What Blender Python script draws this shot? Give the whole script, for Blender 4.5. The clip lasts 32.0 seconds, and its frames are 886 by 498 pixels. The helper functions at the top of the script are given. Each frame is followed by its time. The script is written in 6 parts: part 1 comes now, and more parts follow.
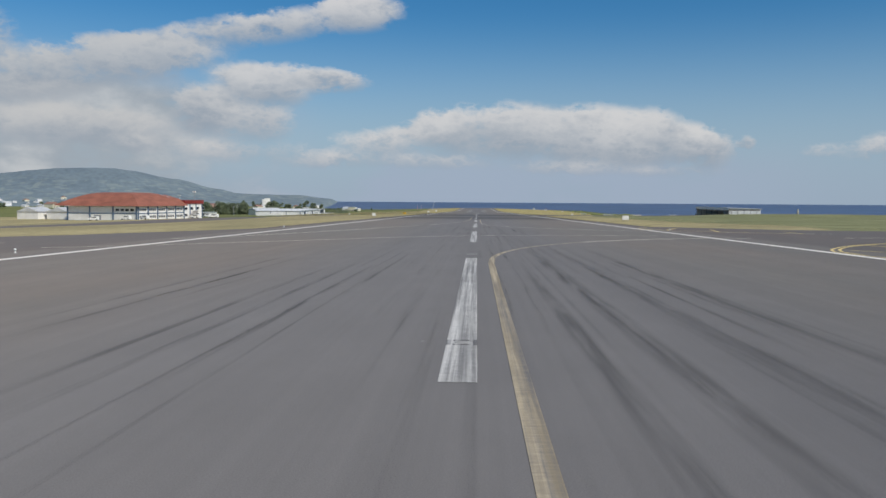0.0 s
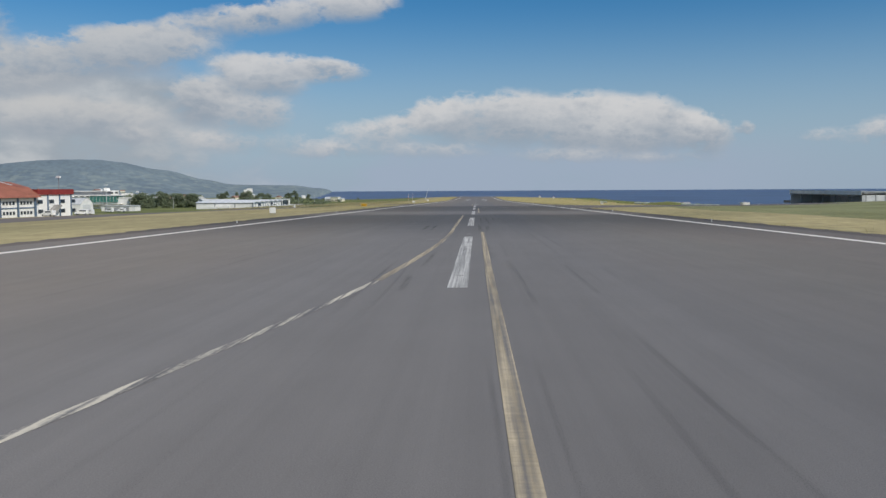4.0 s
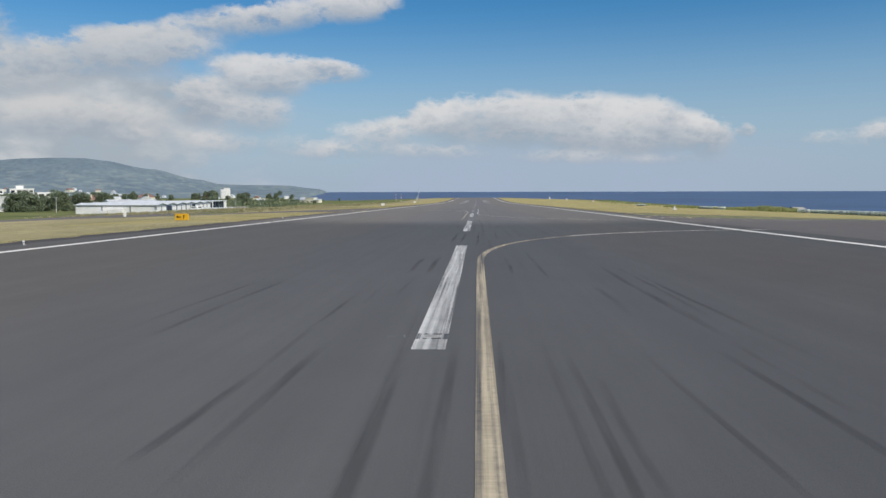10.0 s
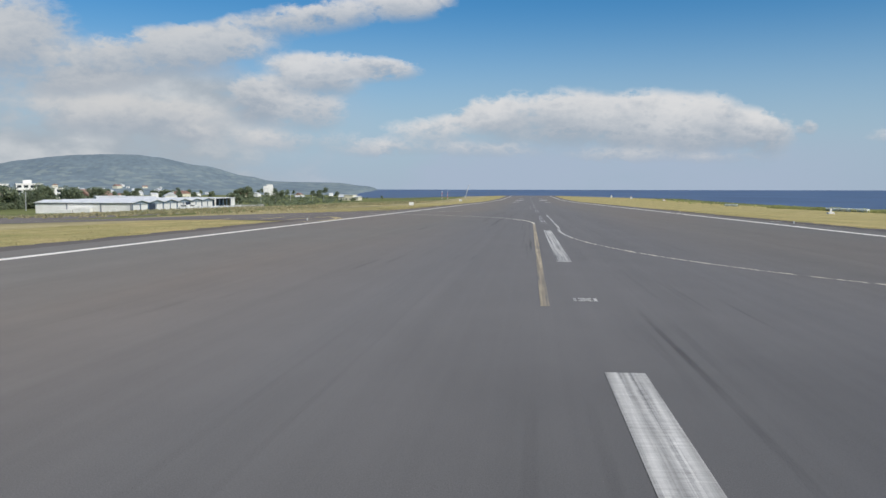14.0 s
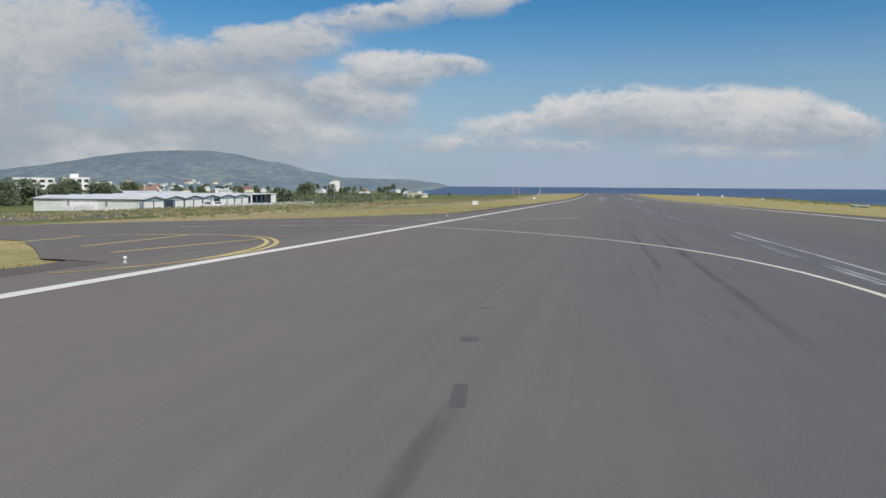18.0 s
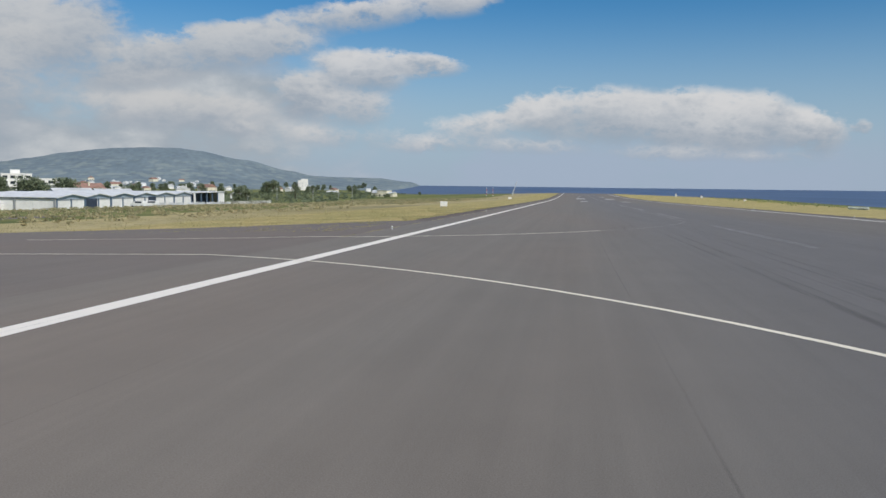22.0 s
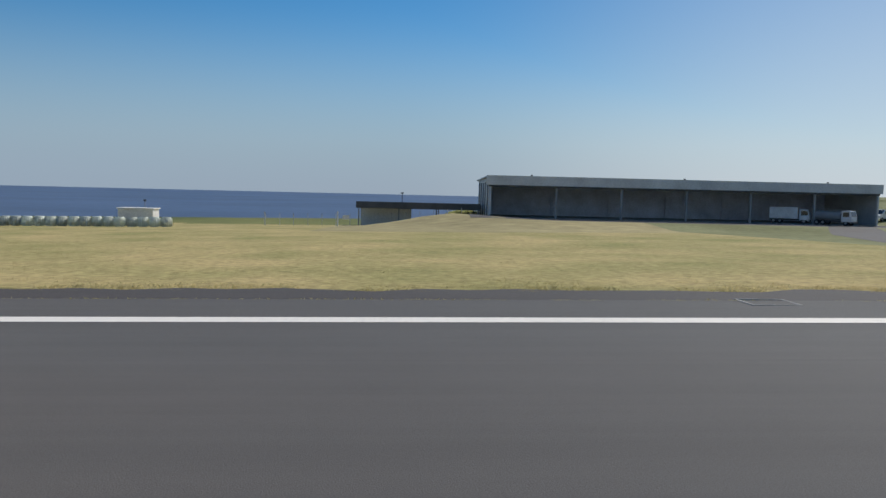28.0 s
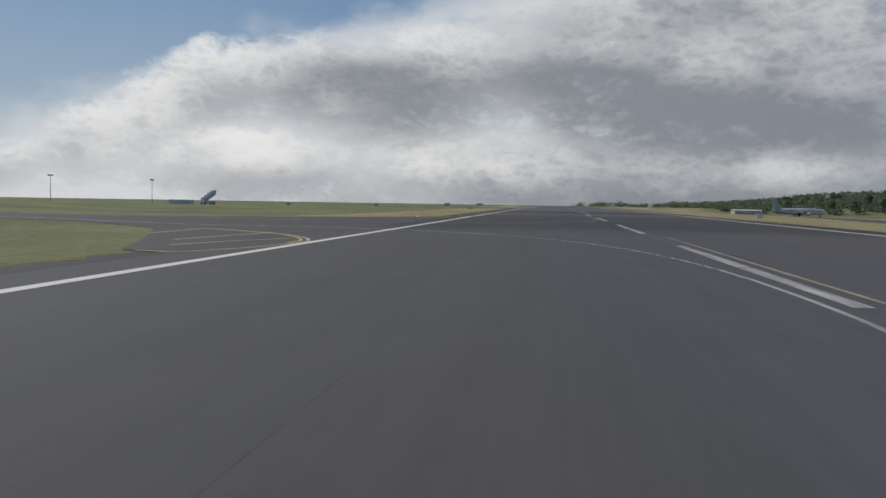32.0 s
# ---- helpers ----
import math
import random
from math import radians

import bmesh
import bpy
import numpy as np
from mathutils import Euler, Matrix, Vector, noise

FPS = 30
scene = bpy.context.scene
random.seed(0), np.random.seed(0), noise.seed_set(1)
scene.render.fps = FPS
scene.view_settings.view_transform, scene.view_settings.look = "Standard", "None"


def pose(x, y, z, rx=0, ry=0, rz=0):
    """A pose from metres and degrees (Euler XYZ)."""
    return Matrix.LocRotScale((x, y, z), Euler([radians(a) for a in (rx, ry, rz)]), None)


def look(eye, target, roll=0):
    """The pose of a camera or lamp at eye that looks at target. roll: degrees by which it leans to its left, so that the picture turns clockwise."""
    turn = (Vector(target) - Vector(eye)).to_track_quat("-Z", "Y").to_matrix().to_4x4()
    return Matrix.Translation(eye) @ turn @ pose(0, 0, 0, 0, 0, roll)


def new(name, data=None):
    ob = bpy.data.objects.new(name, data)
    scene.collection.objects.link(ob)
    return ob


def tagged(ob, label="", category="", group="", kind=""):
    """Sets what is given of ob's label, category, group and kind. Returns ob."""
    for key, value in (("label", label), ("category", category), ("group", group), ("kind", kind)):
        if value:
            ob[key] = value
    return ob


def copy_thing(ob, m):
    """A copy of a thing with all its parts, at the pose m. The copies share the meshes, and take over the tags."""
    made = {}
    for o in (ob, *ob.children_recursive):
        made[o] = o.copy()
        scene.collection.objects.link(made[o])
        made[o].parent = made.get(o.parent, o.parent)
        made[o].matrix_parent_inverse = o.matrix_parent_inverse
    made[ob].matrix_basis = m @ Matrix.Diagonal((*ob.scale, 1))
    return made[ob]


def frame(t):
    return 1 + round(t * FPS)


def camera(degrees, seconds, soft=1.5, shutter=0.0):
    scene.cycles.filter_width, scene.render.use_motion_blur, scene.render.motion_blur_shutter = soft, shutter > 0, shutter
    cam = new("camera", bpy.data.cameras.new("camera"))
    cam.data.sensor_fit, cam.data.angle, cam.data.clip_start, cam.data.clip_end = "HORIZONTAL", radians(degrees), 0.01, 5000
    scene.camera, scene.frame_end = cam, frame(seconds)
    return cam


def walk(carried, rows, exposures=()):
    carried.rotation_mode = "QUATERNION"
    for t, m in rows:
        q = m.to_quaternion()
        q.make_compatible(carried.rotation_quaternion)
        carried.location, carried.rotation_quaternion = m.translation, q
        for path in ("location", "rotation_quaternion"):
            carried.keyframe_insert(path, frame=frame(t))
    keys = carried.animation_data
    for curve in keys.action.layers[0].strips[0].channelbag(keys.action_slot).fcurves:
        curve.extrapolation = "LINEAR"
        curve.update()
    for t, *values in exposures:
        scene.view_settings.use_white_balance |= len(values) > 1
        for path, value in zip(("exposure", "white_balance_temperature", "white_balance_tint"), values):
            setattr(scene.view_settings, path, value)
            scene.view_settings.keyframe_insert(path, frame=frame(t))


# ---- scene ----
S = 0.01386                      # fall of the runway along +y
cam = camera(57.638, 32.0, soft=1.5)
ROWS = [
    (0, 0.266, -11.56, 2.677, 86.369, -0.362, 2.431),
    (0.5, 0.164, 7.031, 2.42, 86.455, -0.396, 2.507),
    (1, 0.116, 25.453, 2.164, 86.169, -0.086, 2.412),
    (1.5, 0.137, 43.655, 1.912, 86.129, 0.081, 2.336),
    (2, 0.203, 61.337, 1.667, 85.915, 0.078, 2.225),
    (2.5, 0.294, 78.205, 1.433, 85.737, 0.207, 1.947),
    (4.5, 0.571, 142.621, 0.541, 85.527, 0.462, 2.973),
    (5, 0.431, 156.698, 0.346, 85.459, 0.628, 3.622),
    (5.5, 0.28, 170.763, 0.151, 85.564, 0.35, 3.342),
    (6, 0.189, 184.808, -0.044, 85.412, 0.135, 3.082),
    (6.5, 0.24, 198.85, -0.238, 85.617, 0.001, 1.992),
    (7, 0.351, 212.603, -0.429, 85.541, -0.06, 1.879),
    (7.5, 0.439, 225.784, -0.612, 85.589, 0.094, 1.875),
    (8, 0.551, 238.595, -0.789, 85.565, 0.063, 2.135),
    (8.5, 0.46, 251.183, -0.964, 85.534, -0.073, 2.151),
    (9, 0.566, 263.459, -1.134, 85.467, 0.075, 2.375),
    (9.5, 0.665, 274.836, -1.291, 85.478, -0.216, 2.429),
    (10, 0.817, 286.695, -1.456, 85.67, 0.125, 2.408),
    (10.5, 0.87, 298.079, -1.613, 85.593, 0.04, 2.514),
    (11, 0.743, 309.109, -1.766, 85.514, -0.025, 2.853),
    (11.5, 0.55, 319.918, -1.916, 85.513, 0.083, 3.53),
    (12, 0.286, 330.301, -2.06, 85.477, 0.224, 3.862),
    (12.5, -0.05, 340.058, -2.195, 85.536, 0.24, 4.593),
    (13, -0.448, 349.509, -2.326, 85.617, 0.166, 5.302),
    (13.5, -0.899, 358.979, -2.457, 85.561, 0.037, 5.717),
    (15.5, -3.446, 393.466, -2.935, 85.439, -0.308, 8.25),
    (16, -4.421, 400.149, -3.028, 85.386, -0.346, 9.343),
    (16.5, -5.405, 406.882, -3.121, 85.299, -0.383, 10.028),
    (17, -6.368, 413.438, -3.212, 85.399, -0.319, 10.579),
    (17.5, -7.292, 419.491, -3.296, 85.423, -0.264, 10.86),
    (18, -8.164, 425.14, -3.374, 85.297, -0.356, 11.11),
    (18.5, -9.018, 430.325, -3.446, 85.384, -0.286, 11.529),
    (19, -9.838, 435.274, -3.515, 85.249, -0.469, 12.051),
    (19.5, -10.646, 439.575, -3.574, 85.306, -0.482, 12.499),
    (20, -11.097, 443.766, -3.632, 85.271, -0.782, 12.654),
    (20.5, -11.563, 447.68, -3.687, 85.25, -0.64, 12.635),
    (21, -11.938, 451.175, -3.735, 85.194, -0.612, 12.376),
    (21.5, -12.24, 454.272, -3.778, 85.209, -0.545, 11.087),
    (22, -12.302, 456.936, -3.815, 85.26, -0.649, 9.167),
    (22.5, -12.088, 459.308, -3.848, 85.465, -0.645, 5.628),
    (23, -11.544, 461.314, -3.875, 85.539, -0.621, 0.782),
    (23.5, -10.824, 463.290, -3.902, 85.617, -0.497, -5.152),
    (24, -9.891, 465.103, -3.928, 85.686, -0.689, -12.301),
    (24.5, -8.589, 465.986, -3.940, 85.742, -0.965, -20.44),
    (26.5, 2.173, 468.397, -3.974, 86.16, -0.786, -55.345),
    (27, 3.802, 467.787, -3.965, 86.186, -1.062, -68),
    (27.5, 5.176, 466.843, -3.952, 85.972, -1.391, -80.666),
    (28, 6.369, 465.627, -3.935, 85.971, -1.355, -92.943),
    (28.5, 7.408, 464.209, -3.916, 86.021, -1.464, -105.016),
    (29, 8.165, 462.827, -3.896, 86.067, -2.148, -116.995),
    (29.5, 8.502, 461.289, -3.875, 86.315, -2.504, -128.826),
    (30, 8.601, 459.801, -3.854, 86.642, -2.367, -139.893),
    (30.5, 8.532, 458.197, -3.832, 86.822, -2.126, -149.751),
    (31, 8.337, 456.302, -3.806, 87.048, -1.844, -158.027),
    (31.5, 8.073, 454.035, -3.775, 87.279, -1.357, -165.881),
    (32, 7.826, 451.507, -3.739, 87.422, -0.988, -172.192),
]
walk(cam, [(r[0], pose(*r[1:])) for r in ROWS],
     exposures=((0.0, 0.18), (5.0, 0.15), (6.0, 0.18), (7.0, 0.32), (9.0, 0.31), (11.0, 0.34), (13.0, 0.36), (16.0, 0.30), (17.0, 0.23), (20.0, 0.23), (23.0, 0.24), (24.0, 0.24), (27.0, 0.30), (28.0, 0.10), (29.0, -0.16), (30.0, -0.34), (32.0, -0.41)))

# ---- world and sun ----
SUN_AZ, SUN_EL = 128.0, 44.0     # clockwise from +y, above the horizon
world = bpy.data.worlds.new("sky")
scene.world = world
world.use_nodes = True
WN, WL = world.node_tree.nodes, world.node_tree.links
WN.clear()


def wmath(op, a, b=None, c=None, clamp=False):
    n = WN.new("ShaderNodeMath")
    n.operation, n.use_clamp = op, clamp
    for i, v in enumerate((a, b, c)):
        if v is None:
            continue
        if isinstance(v, (int, float)):
            n.inputs[i].default_value = v
        else:
            WL.new(v, n.inputs[i])
    return n.outputs[0]


def wnoise(vec, scale, detail=5.0, rough=0.55):
    n = WN.new("ShaderNodeTexNoise")
    n.inputs["Scale"].default_value, n.inputs["Detail"].default_value, n.inputs["Roughness"].default_value = scale, detail, rough
    WL.new(vec, n.inputs["Vector"])
    return n.outputs["Fac"]


def wsmooth(v, lo, hi):
    n = WN.new("ShaderNodeMapRange")
    n.interpolation_type = "SMOOTHSTEP"
    n.inputs["From Min"].default_value, n.inputs["From Max"].default_value = lo, hi
    WL.new(v, n.inputs["Value"])
    return n.outputs["Result"]


def wmix(fac, a, b):
    n = WN.new("ShaderNodeMix")
    n.data_type = "RGBA"
    WL.new(fac, n.inputs["Factor"])
    for sock, v in ((n.inputs[6], a), (n.inputs[7], b)):
        if isinstance(v, tuple):
            sock.default_value = (*v, 1)
        else:
            WL.new(v, sock)
    return n.outputs[2]


coord = WN.new("ShaderNodeTexCoord")
sep = WN.new("ShaderNodeSeparateXYZ")
WL.new(coord.outputs["Generated"], sep.inputs[0])
AZ = wmath("DEGREES", wmath("ARCTAN2", sep.outputs[0], sep.outputs[1]))
EL = wmath("DEGREES", wmath("ARCSINE", sep.outputs[2]))
comb = WN.new("ShaderNodeMapping")
comb.inputs["Scale"].default_value = (5.73, 5.73, 10.5)
WL.new(coord.outputs["Generated"], comb.inputs["Vector"])
CV = comb.outputs[0]
n_big, n_mid, n_fine = wnoise(CV, 0.8, 4), wnoise(CV, 1.9, 6, 0.55), wnoise(CV, 5.5, 6, 0.6)
warp = wmath("MULTIPLY", wmath("SUBTRACT", n_mid, 0.5), 3.0)
AZW, ELW = wmath("ADD", AZ, wmath("MULTIPLY", warp, 1.5)), wmath("ADD", EL, wmath("MULTIPLY", wmath("SUBTRACT", n_fine, 0.5), 1.2))

# cumulus seen over the runway and over the land: azimuth, elevation, half width, half height, lean, thickness
CLOUDS = (
    (-2.0, 4.6, 3.0, 1.8, 0.0, 0.9), (2.4, 4.65, 3.8, 2.1, 0.0, 1.05), (7.2, 4.45, 4.0, 2.1, 0.0, 1.05), (11.2, 4.1, 3.4, 2.05, 0.0, 1.05), (14.8, 3.5, 2.4, 1.6, -0.1, 1.0), (17.7, 3.7, 0.7, 0.7, 0.0, 0.6),
    (-6.6, 3.7, 4.2, 1.6, 0.13, 0.42), (-10.0, 2.6, 5.0, 0.9, 0.0, 0.4),
    (-3.5, 2.6, 6.5, 0.8, 0.0, 0.35), (6.0, 2.2, 6.0, 0.8, 0.0, 0.35), (13.5, 1.9, 4.5, 0.7, 0.0, 0.3),
    (22.8, 3.1, 2.4, 0.9, 0.0, 0.15), (27.0, 3.3, 3.2, 1.3, 0.0, 0.45), (31.5, 3.1, 3.0, 1.0, 0.0, 0.2), (36.0, 3.0, 3.0, 1.3, 0.0, 0.35), (39.4, 3.2, 1.8, 1.3, 0.0, 0.4), (41.6, 4.6, 1.0, 1.2, 0.4, 0.5),
    (-15.0, 11.4, 6.4, 1.3, 0.14, 0.8), (-8.4, 12.5, 3.4, 1.25, 0.08, 0.9), (-23.6, 8.9, 6.6, 1.7, 0.14, 0.95), (-29.5, 7.4, 5.0, 2.0, 0.1, 0.9), (-35.0, 9.0, 5.0, 3.0, 0.1, 0.9),
    (-18.9, 6.0, 2.2, 1.7, 0.0, 1.2), (-15.0, 7.5, 4.0, 1.6, 0.05, 1.0), (-10.8, 8.1, 3.4, 0.9, -0.05, 0.8), (-15.8, 5.2, 3.4, 1.9, 0.0, 0.75),
    (-27.0, 4.4, 8.0, 1.6, 0.0, 0.75), (-17.0, 3.1, 8.0, 1.2, 0.0, 0.35), (-23.2, 3.5, 1.8, 0.7, 0.0, 0.8), (-43.0, 6.0, 9.0, 6.5, 0.1, 1.0),
    (132.5, 9.8, 2.4, 0.6, -0.1, 0.3), (122.5, 7.9, 1.0, 0.4, 0.0, 0.25), (134.8, 7.1, 1.4, 0.35, 0.0, 0.2), (141.0, 7.2, 2.4, 0.4, 0.05, 0.2),
    (143.5, 2.4, 4.5, 2.0, 0.25, 0.45), (148.5, 4.2, 4.5, 3.2, 0.3, 0.7), (153.0, 6.2, 4.5, 3.6, 0.3, 0.8), (157.0, 8.4, 4.5, 3.2, 0.2, 0.85), (162.5, 9.0, 5.0, 3.2, 0.1, 0.9), (158.0, 3.0, 9.0, 3.0, 0.0, 0.9), (170.0, 8.6, 10.0, 4.4, 0.15, 1.0), (-172.0, 10.5, 15.0, 6.5, 0.0, 1.1), (-160.0, 7.0, 18.0, 7.0, 0.0, 1.0), (184.0, 2.4, 24.0, 4.2, 0.0, 1.0),
)
total, lean_sum = None, None
for az0, el0, hw, hh, lean, thick in CLOUDS:
    src = AZW
    if az0 > 100 or az0 < -100:
        src = wmath("ADD", wmath("WRAP", wmath("SUBTRACT", AZW, az0), 180.0, -180.0), az0)
    da = wmath("SUBTRACT", src, az0)
    de = wmath("SUBTRACT", wmath("SUBTRACT", ELW, el0), wmath("MULTIPLY", da, lean))
    a2 = wmath("POWER", wmath("ABSOLUTE", wmath("DIVIDE", da, hw)), 2.4)
    up = wmath("DIVIDE", de, hh)
    e2 = wmath("MULTIPLY", up, up)
    w = wmath("EXPONENT", wmath("MULTIPLY", wmath("MAXIMUM", wmath("SUBTRACT", thick, wmath("ADD", a2, e2)), -8.0), 4.0))
    up = wmath("MINIMUM", wmath("MAXIMUM", up, -2.0), 2.0)
    total = w if total is None else wmath("ADD", total, w)
    lean_sum = wmath("MULTIPLY", w, up) if lean_sum is None else wmath("ADD", lean_sum, wmath("MULTIPLY", w, up))
field = wmath("DIVIDE", wmath("LOGARITHM", total, math.e), 4.0)
rise = wmath("DIVIDE", lean_sum, total)
puff = wmath("SUBTRACT", 1.0, wmath("ABSOLUTE", wmath("MULTIPLY_ADD", n_fine, 4.0, -2.0)))
body = wmath("ADD", field, wmath("ADD", wmath("MULTIPLY", wmath("SUBTRACT", n_mid, 0.5), 1.7), wmath("MULTIPLY", wmath("SUBTRACT", puff, 0.45), 0.42)))
back = wsmooth(wmath("COSINE", wmath("RADIANS", wmath("SUBTRACT", AZ, 178.0))), 0.80, 0.97)
sunny = wsmooth(wmath("COSINE", wmath("RADIANS", wmath("SUBTRACT", AZ, 140.0))), 0.8, 0.96)
rear = wmath("MAXIMUM", back, sunny)
crisp = wsmooth(rise, -0.6, 0.5)
edge = wmath("MULTIPLY_ADD", rear, 0.12, wmath("MULTIPLY_ADD", crisp, -0.36, 1.2))
cover = wsmooth(wmath("DIVIDE", wmath("ADD", body, 0.12), edge), 0.0, 1.0)
# above the picture the same broken cumulus goes on
high = wmath("MULTIPLY", wsmooth(n_big, 0.50, 0.66), wsmooth(EL, 16.0, 24.0))
cover = wmath("MAXIMUM", wmath("MULTIPLY", cover, 0.93), wmath("MULTIPLY", high, 0.8))
calm = wmath("MULTIPLY_ADD", back, -0.25, 1.0)
grain = wmath("MULTIPLY", calm, wmath("ADD", wmath("MULTIPLY", wmath("SUBTRACT", n_mid, 0.5), 1.8), wmath("MULTIPLY", wmath("SUBTRACT", puff, 0.5), 0.55)))
# thick and thin parts of the great bank: azimuth, elevation, half width, half height, brightness
heap = None
for az0, el0, hw, hh, power in ((190.3, 6.5, 10.0, 2.6, -1.1), (167.5, 9.6, 4.0, 1.5, -0.8), (181.0, 9.6, 6.0, 1.3, -0.6), (151.0, 4.4, 9.0, 4.0, 0.75), (171.2, 11.9, 6.0, 1.7, 0.35), (198.0, 10.8, 4.0, 1.0, 0.1),
                                (174.0, 3.3, 4.0, 0.6, 0.35), (197.4, 3.0, 6.0, 1.2, 0.6), (184.7, 1.0, 8.0, 0.9, -0.4), (163.0, 4.0, 8.0, 2.4, 0.6), (186.0, 13.5, 9.0, 1.8, -0.55), (201.0, 13.5, 8.0, 2.6, -0.6)):
    da = wmath("DIVIDE", wmath("WRAP", wmath("SUBTRACT", AZW, az0), 180.0, -180.0), hw)
    de = wmath("DIVIDE", wmath("SUBTRACT", ELW, el0), hh)
    blob = wmath("MULTIPLY", wmath("EXPONENT", wmath("MULTIPLY", wmath("ADD", wmath("MULTIPLY", da, da), wmath("MULTIPLY", de, de)), -1.0)), power * 0.85)
    heap = blob if heap is None else wmath("ADD", heap, blob)
swell = wmath("MULTIPLY", rear, wmath("ADD", wmath("MULTIPLY", wmath("SUBTRACT", n_big, 0.5), 1.6), wmath("ADD", heap, -0.2)))
lit = wsmooth(wmath("ADD", wmath("ADD", wmath("MULTIPLY", rise, 0.95), grain), swell), -0.85, 1.2)
inland = wsmooth(wmath("MULTIPLY", AZ, -1.0), 12.0, 26.0)
white = wmix(rear, wmix(inland, (0.565, 0.56, 0.56), (0.475, 0.48, 0.485)), (1.06, 1.055, 1.045))
grey = wmix(rear, (0.255, 0.30, 0.36), (0.28, 0.305, 0.345))
cloud_col = wmix(lit, grey, white)
# thin milky cloud over the island and low over the sea
over_land = wmath("MULTIPLY", wsmooth(wmath("MULTIPLY", AZ, -1.0), 9.0, 22.0), wmath("SUBTRACT", 1.0, wsmooth(wmath("ADD", EL, wmath("MULTIPLY", AZ, 0.13)), 3.6, 6.6)))
low_band = wmath("MULTIPLY", wmath("SUBTRACT", 1.0, wsmooth(wmath("ABSOLUTE", AZ), 14.0, 26.0)), wmath("SUBTRACT", 1.0, wsmooth(EL, 1.6, 4.2)))
front = wsmooth(wmath("COSINE", wmath("RADIANS", wmath("ADD", AZ, 15.0))), 0.55, 0.75)
patch = wsmooth(wmath("ADD", n_big, wmath("MULTIPLY", wmath("SUBTRACT", n_mid, 0.5), 0.7)), 0.22, 0.54)
veil = wmath("MULTIPLY", front, wmath("MULTIPLY", patch, wmath("MAXIMUM", wmath("MULTIPLY", over_land, 0.92), wmath("MULTIPLY", low_band, 0.75))))
veil_col = wmix(wsmooth(n_mid, 0.38, 0.68), (0.30, 0.335, 0.375), (0.46, 0.475, 0.49))
veil_col = wmix(over_land, (0.305, 0.365, 0.465), veil_col)
# bright thin cloud beside the great bank of cumulus
AZB = wmath("WRAP", AZ, 360.0, 0.0)
ramp = wmath("MULTIPLY", wmath("MULTIPLY", wsmooth(AZB, 131.0, 147.0), wmath("SUBTRACT", 1.0, wsmooth(AZB, 178.0, 215.0))),
             wmath("SUBTRACT", 1.0, wsmooth(wmath("SUBTRACT", wmath("ADD", EL, wmath("MULTIPLY", wmath("SUBTRACT", n_mid, 0.5), 7.0)), wmath("MULTIPLY", wmath("SUBTRACT", AZB, 133.5), 0.33)), -0.5, 4.2)))
veil_back = wmath("MULTIPLY", ramp, wsmooth(wmath("ADD", n_mid, wmath("MULTIPLY", n_big, 0.5)), 0.2, 0.72))
veil_col = wmix(rear, veil_col, (0.90, 0.92, 0.94))
veil = wmath("MAXIMUM", veil, wmath("MULTIPLY", veil_back, 0.85))
both = wmath("MAXIMUM", cover, 0.001)
cloud_col = wmix(wmath("DIVIDE", cover, wmath("ADD", both, wmath("MULTIPLY", veil, wmath("SUBTRACT", 1.0, cover)))), veil_col, cloud_col)
cover = wmath("SUBTRACT", 1.0, wmath("MULTIPLY", wmath("SUBTRACT", 1.0, cover), wmath("SUBTRACT", 1.0, veil)))
sky = WN.new("ShaderNodeTexSky")
sky.sky_type, sky.sun_disc = "NISHITA", False
sky.sun_elevation, sky.sun_rotation = radians(SUN_EL), radians(SUN_AZ)
sky.altitude, sky.air_density, sky.dust_density, sky.ozone_density = 80.0, 1.0, 0.1, 3.0
hue = WN.new("ShaderNodeHueSaturation")
hue.inputs["Saturation"].default_value, hue.inputs["Value"].default_value = 1.42, 1.05
WL.new(sky.outputs[0], hue.inputs["Color"])
# sea haze along the horizon
sunward = wsmooth(wmath("COSINE", wmath("RADIANS", wmath("SUBTRACT", AZ, 142.0))), 0.6, 1.0)
haze = wmath("MAXIMUM", wmath("MULTIPLY", wmath("SUBTRACT", 1.0, wsmooth(EL, 0.0, 13.0)), 0.9), wmath("MULTIPLY", wmath("MULTIPLY", wmath("SUBTRACT", 1.0, wsmooth(EL, 2.0, 30.0)), sunward), 0.75))
haze_col = wmix(sunward, (3.6, 4.85, 6.5), (7.2, 8.2, 9.4))
bg_sky, bg_cloud, wsum, wout = WN.new("ShaderNodeBackground"), WN.new("ShaderNodeBackground"), WN.new("ShaderNodeMixShader"), WN.new("ShaderNodeOutputWorld")
bg_sky.inputs["Strength"].default_value = 0.070
bg_cloud.inputs["Strength"].default_value = 1.0
WL.new(wmix(haze, hue.outputs[0], haze_col), bg_sky.inputs["Color"])
WL.new(cloud_col, bg_cloud.inputs["Color"])
WL.new(cover, wsum.inputs[0])
WL.new(bg_sky.outputs[0], wsum.inputs[1])
WL.new(bg_cloud.outputs[0], wsum.inputs[2])
WL.new(wsum.outputs[0], wout.inputs["Surface"])

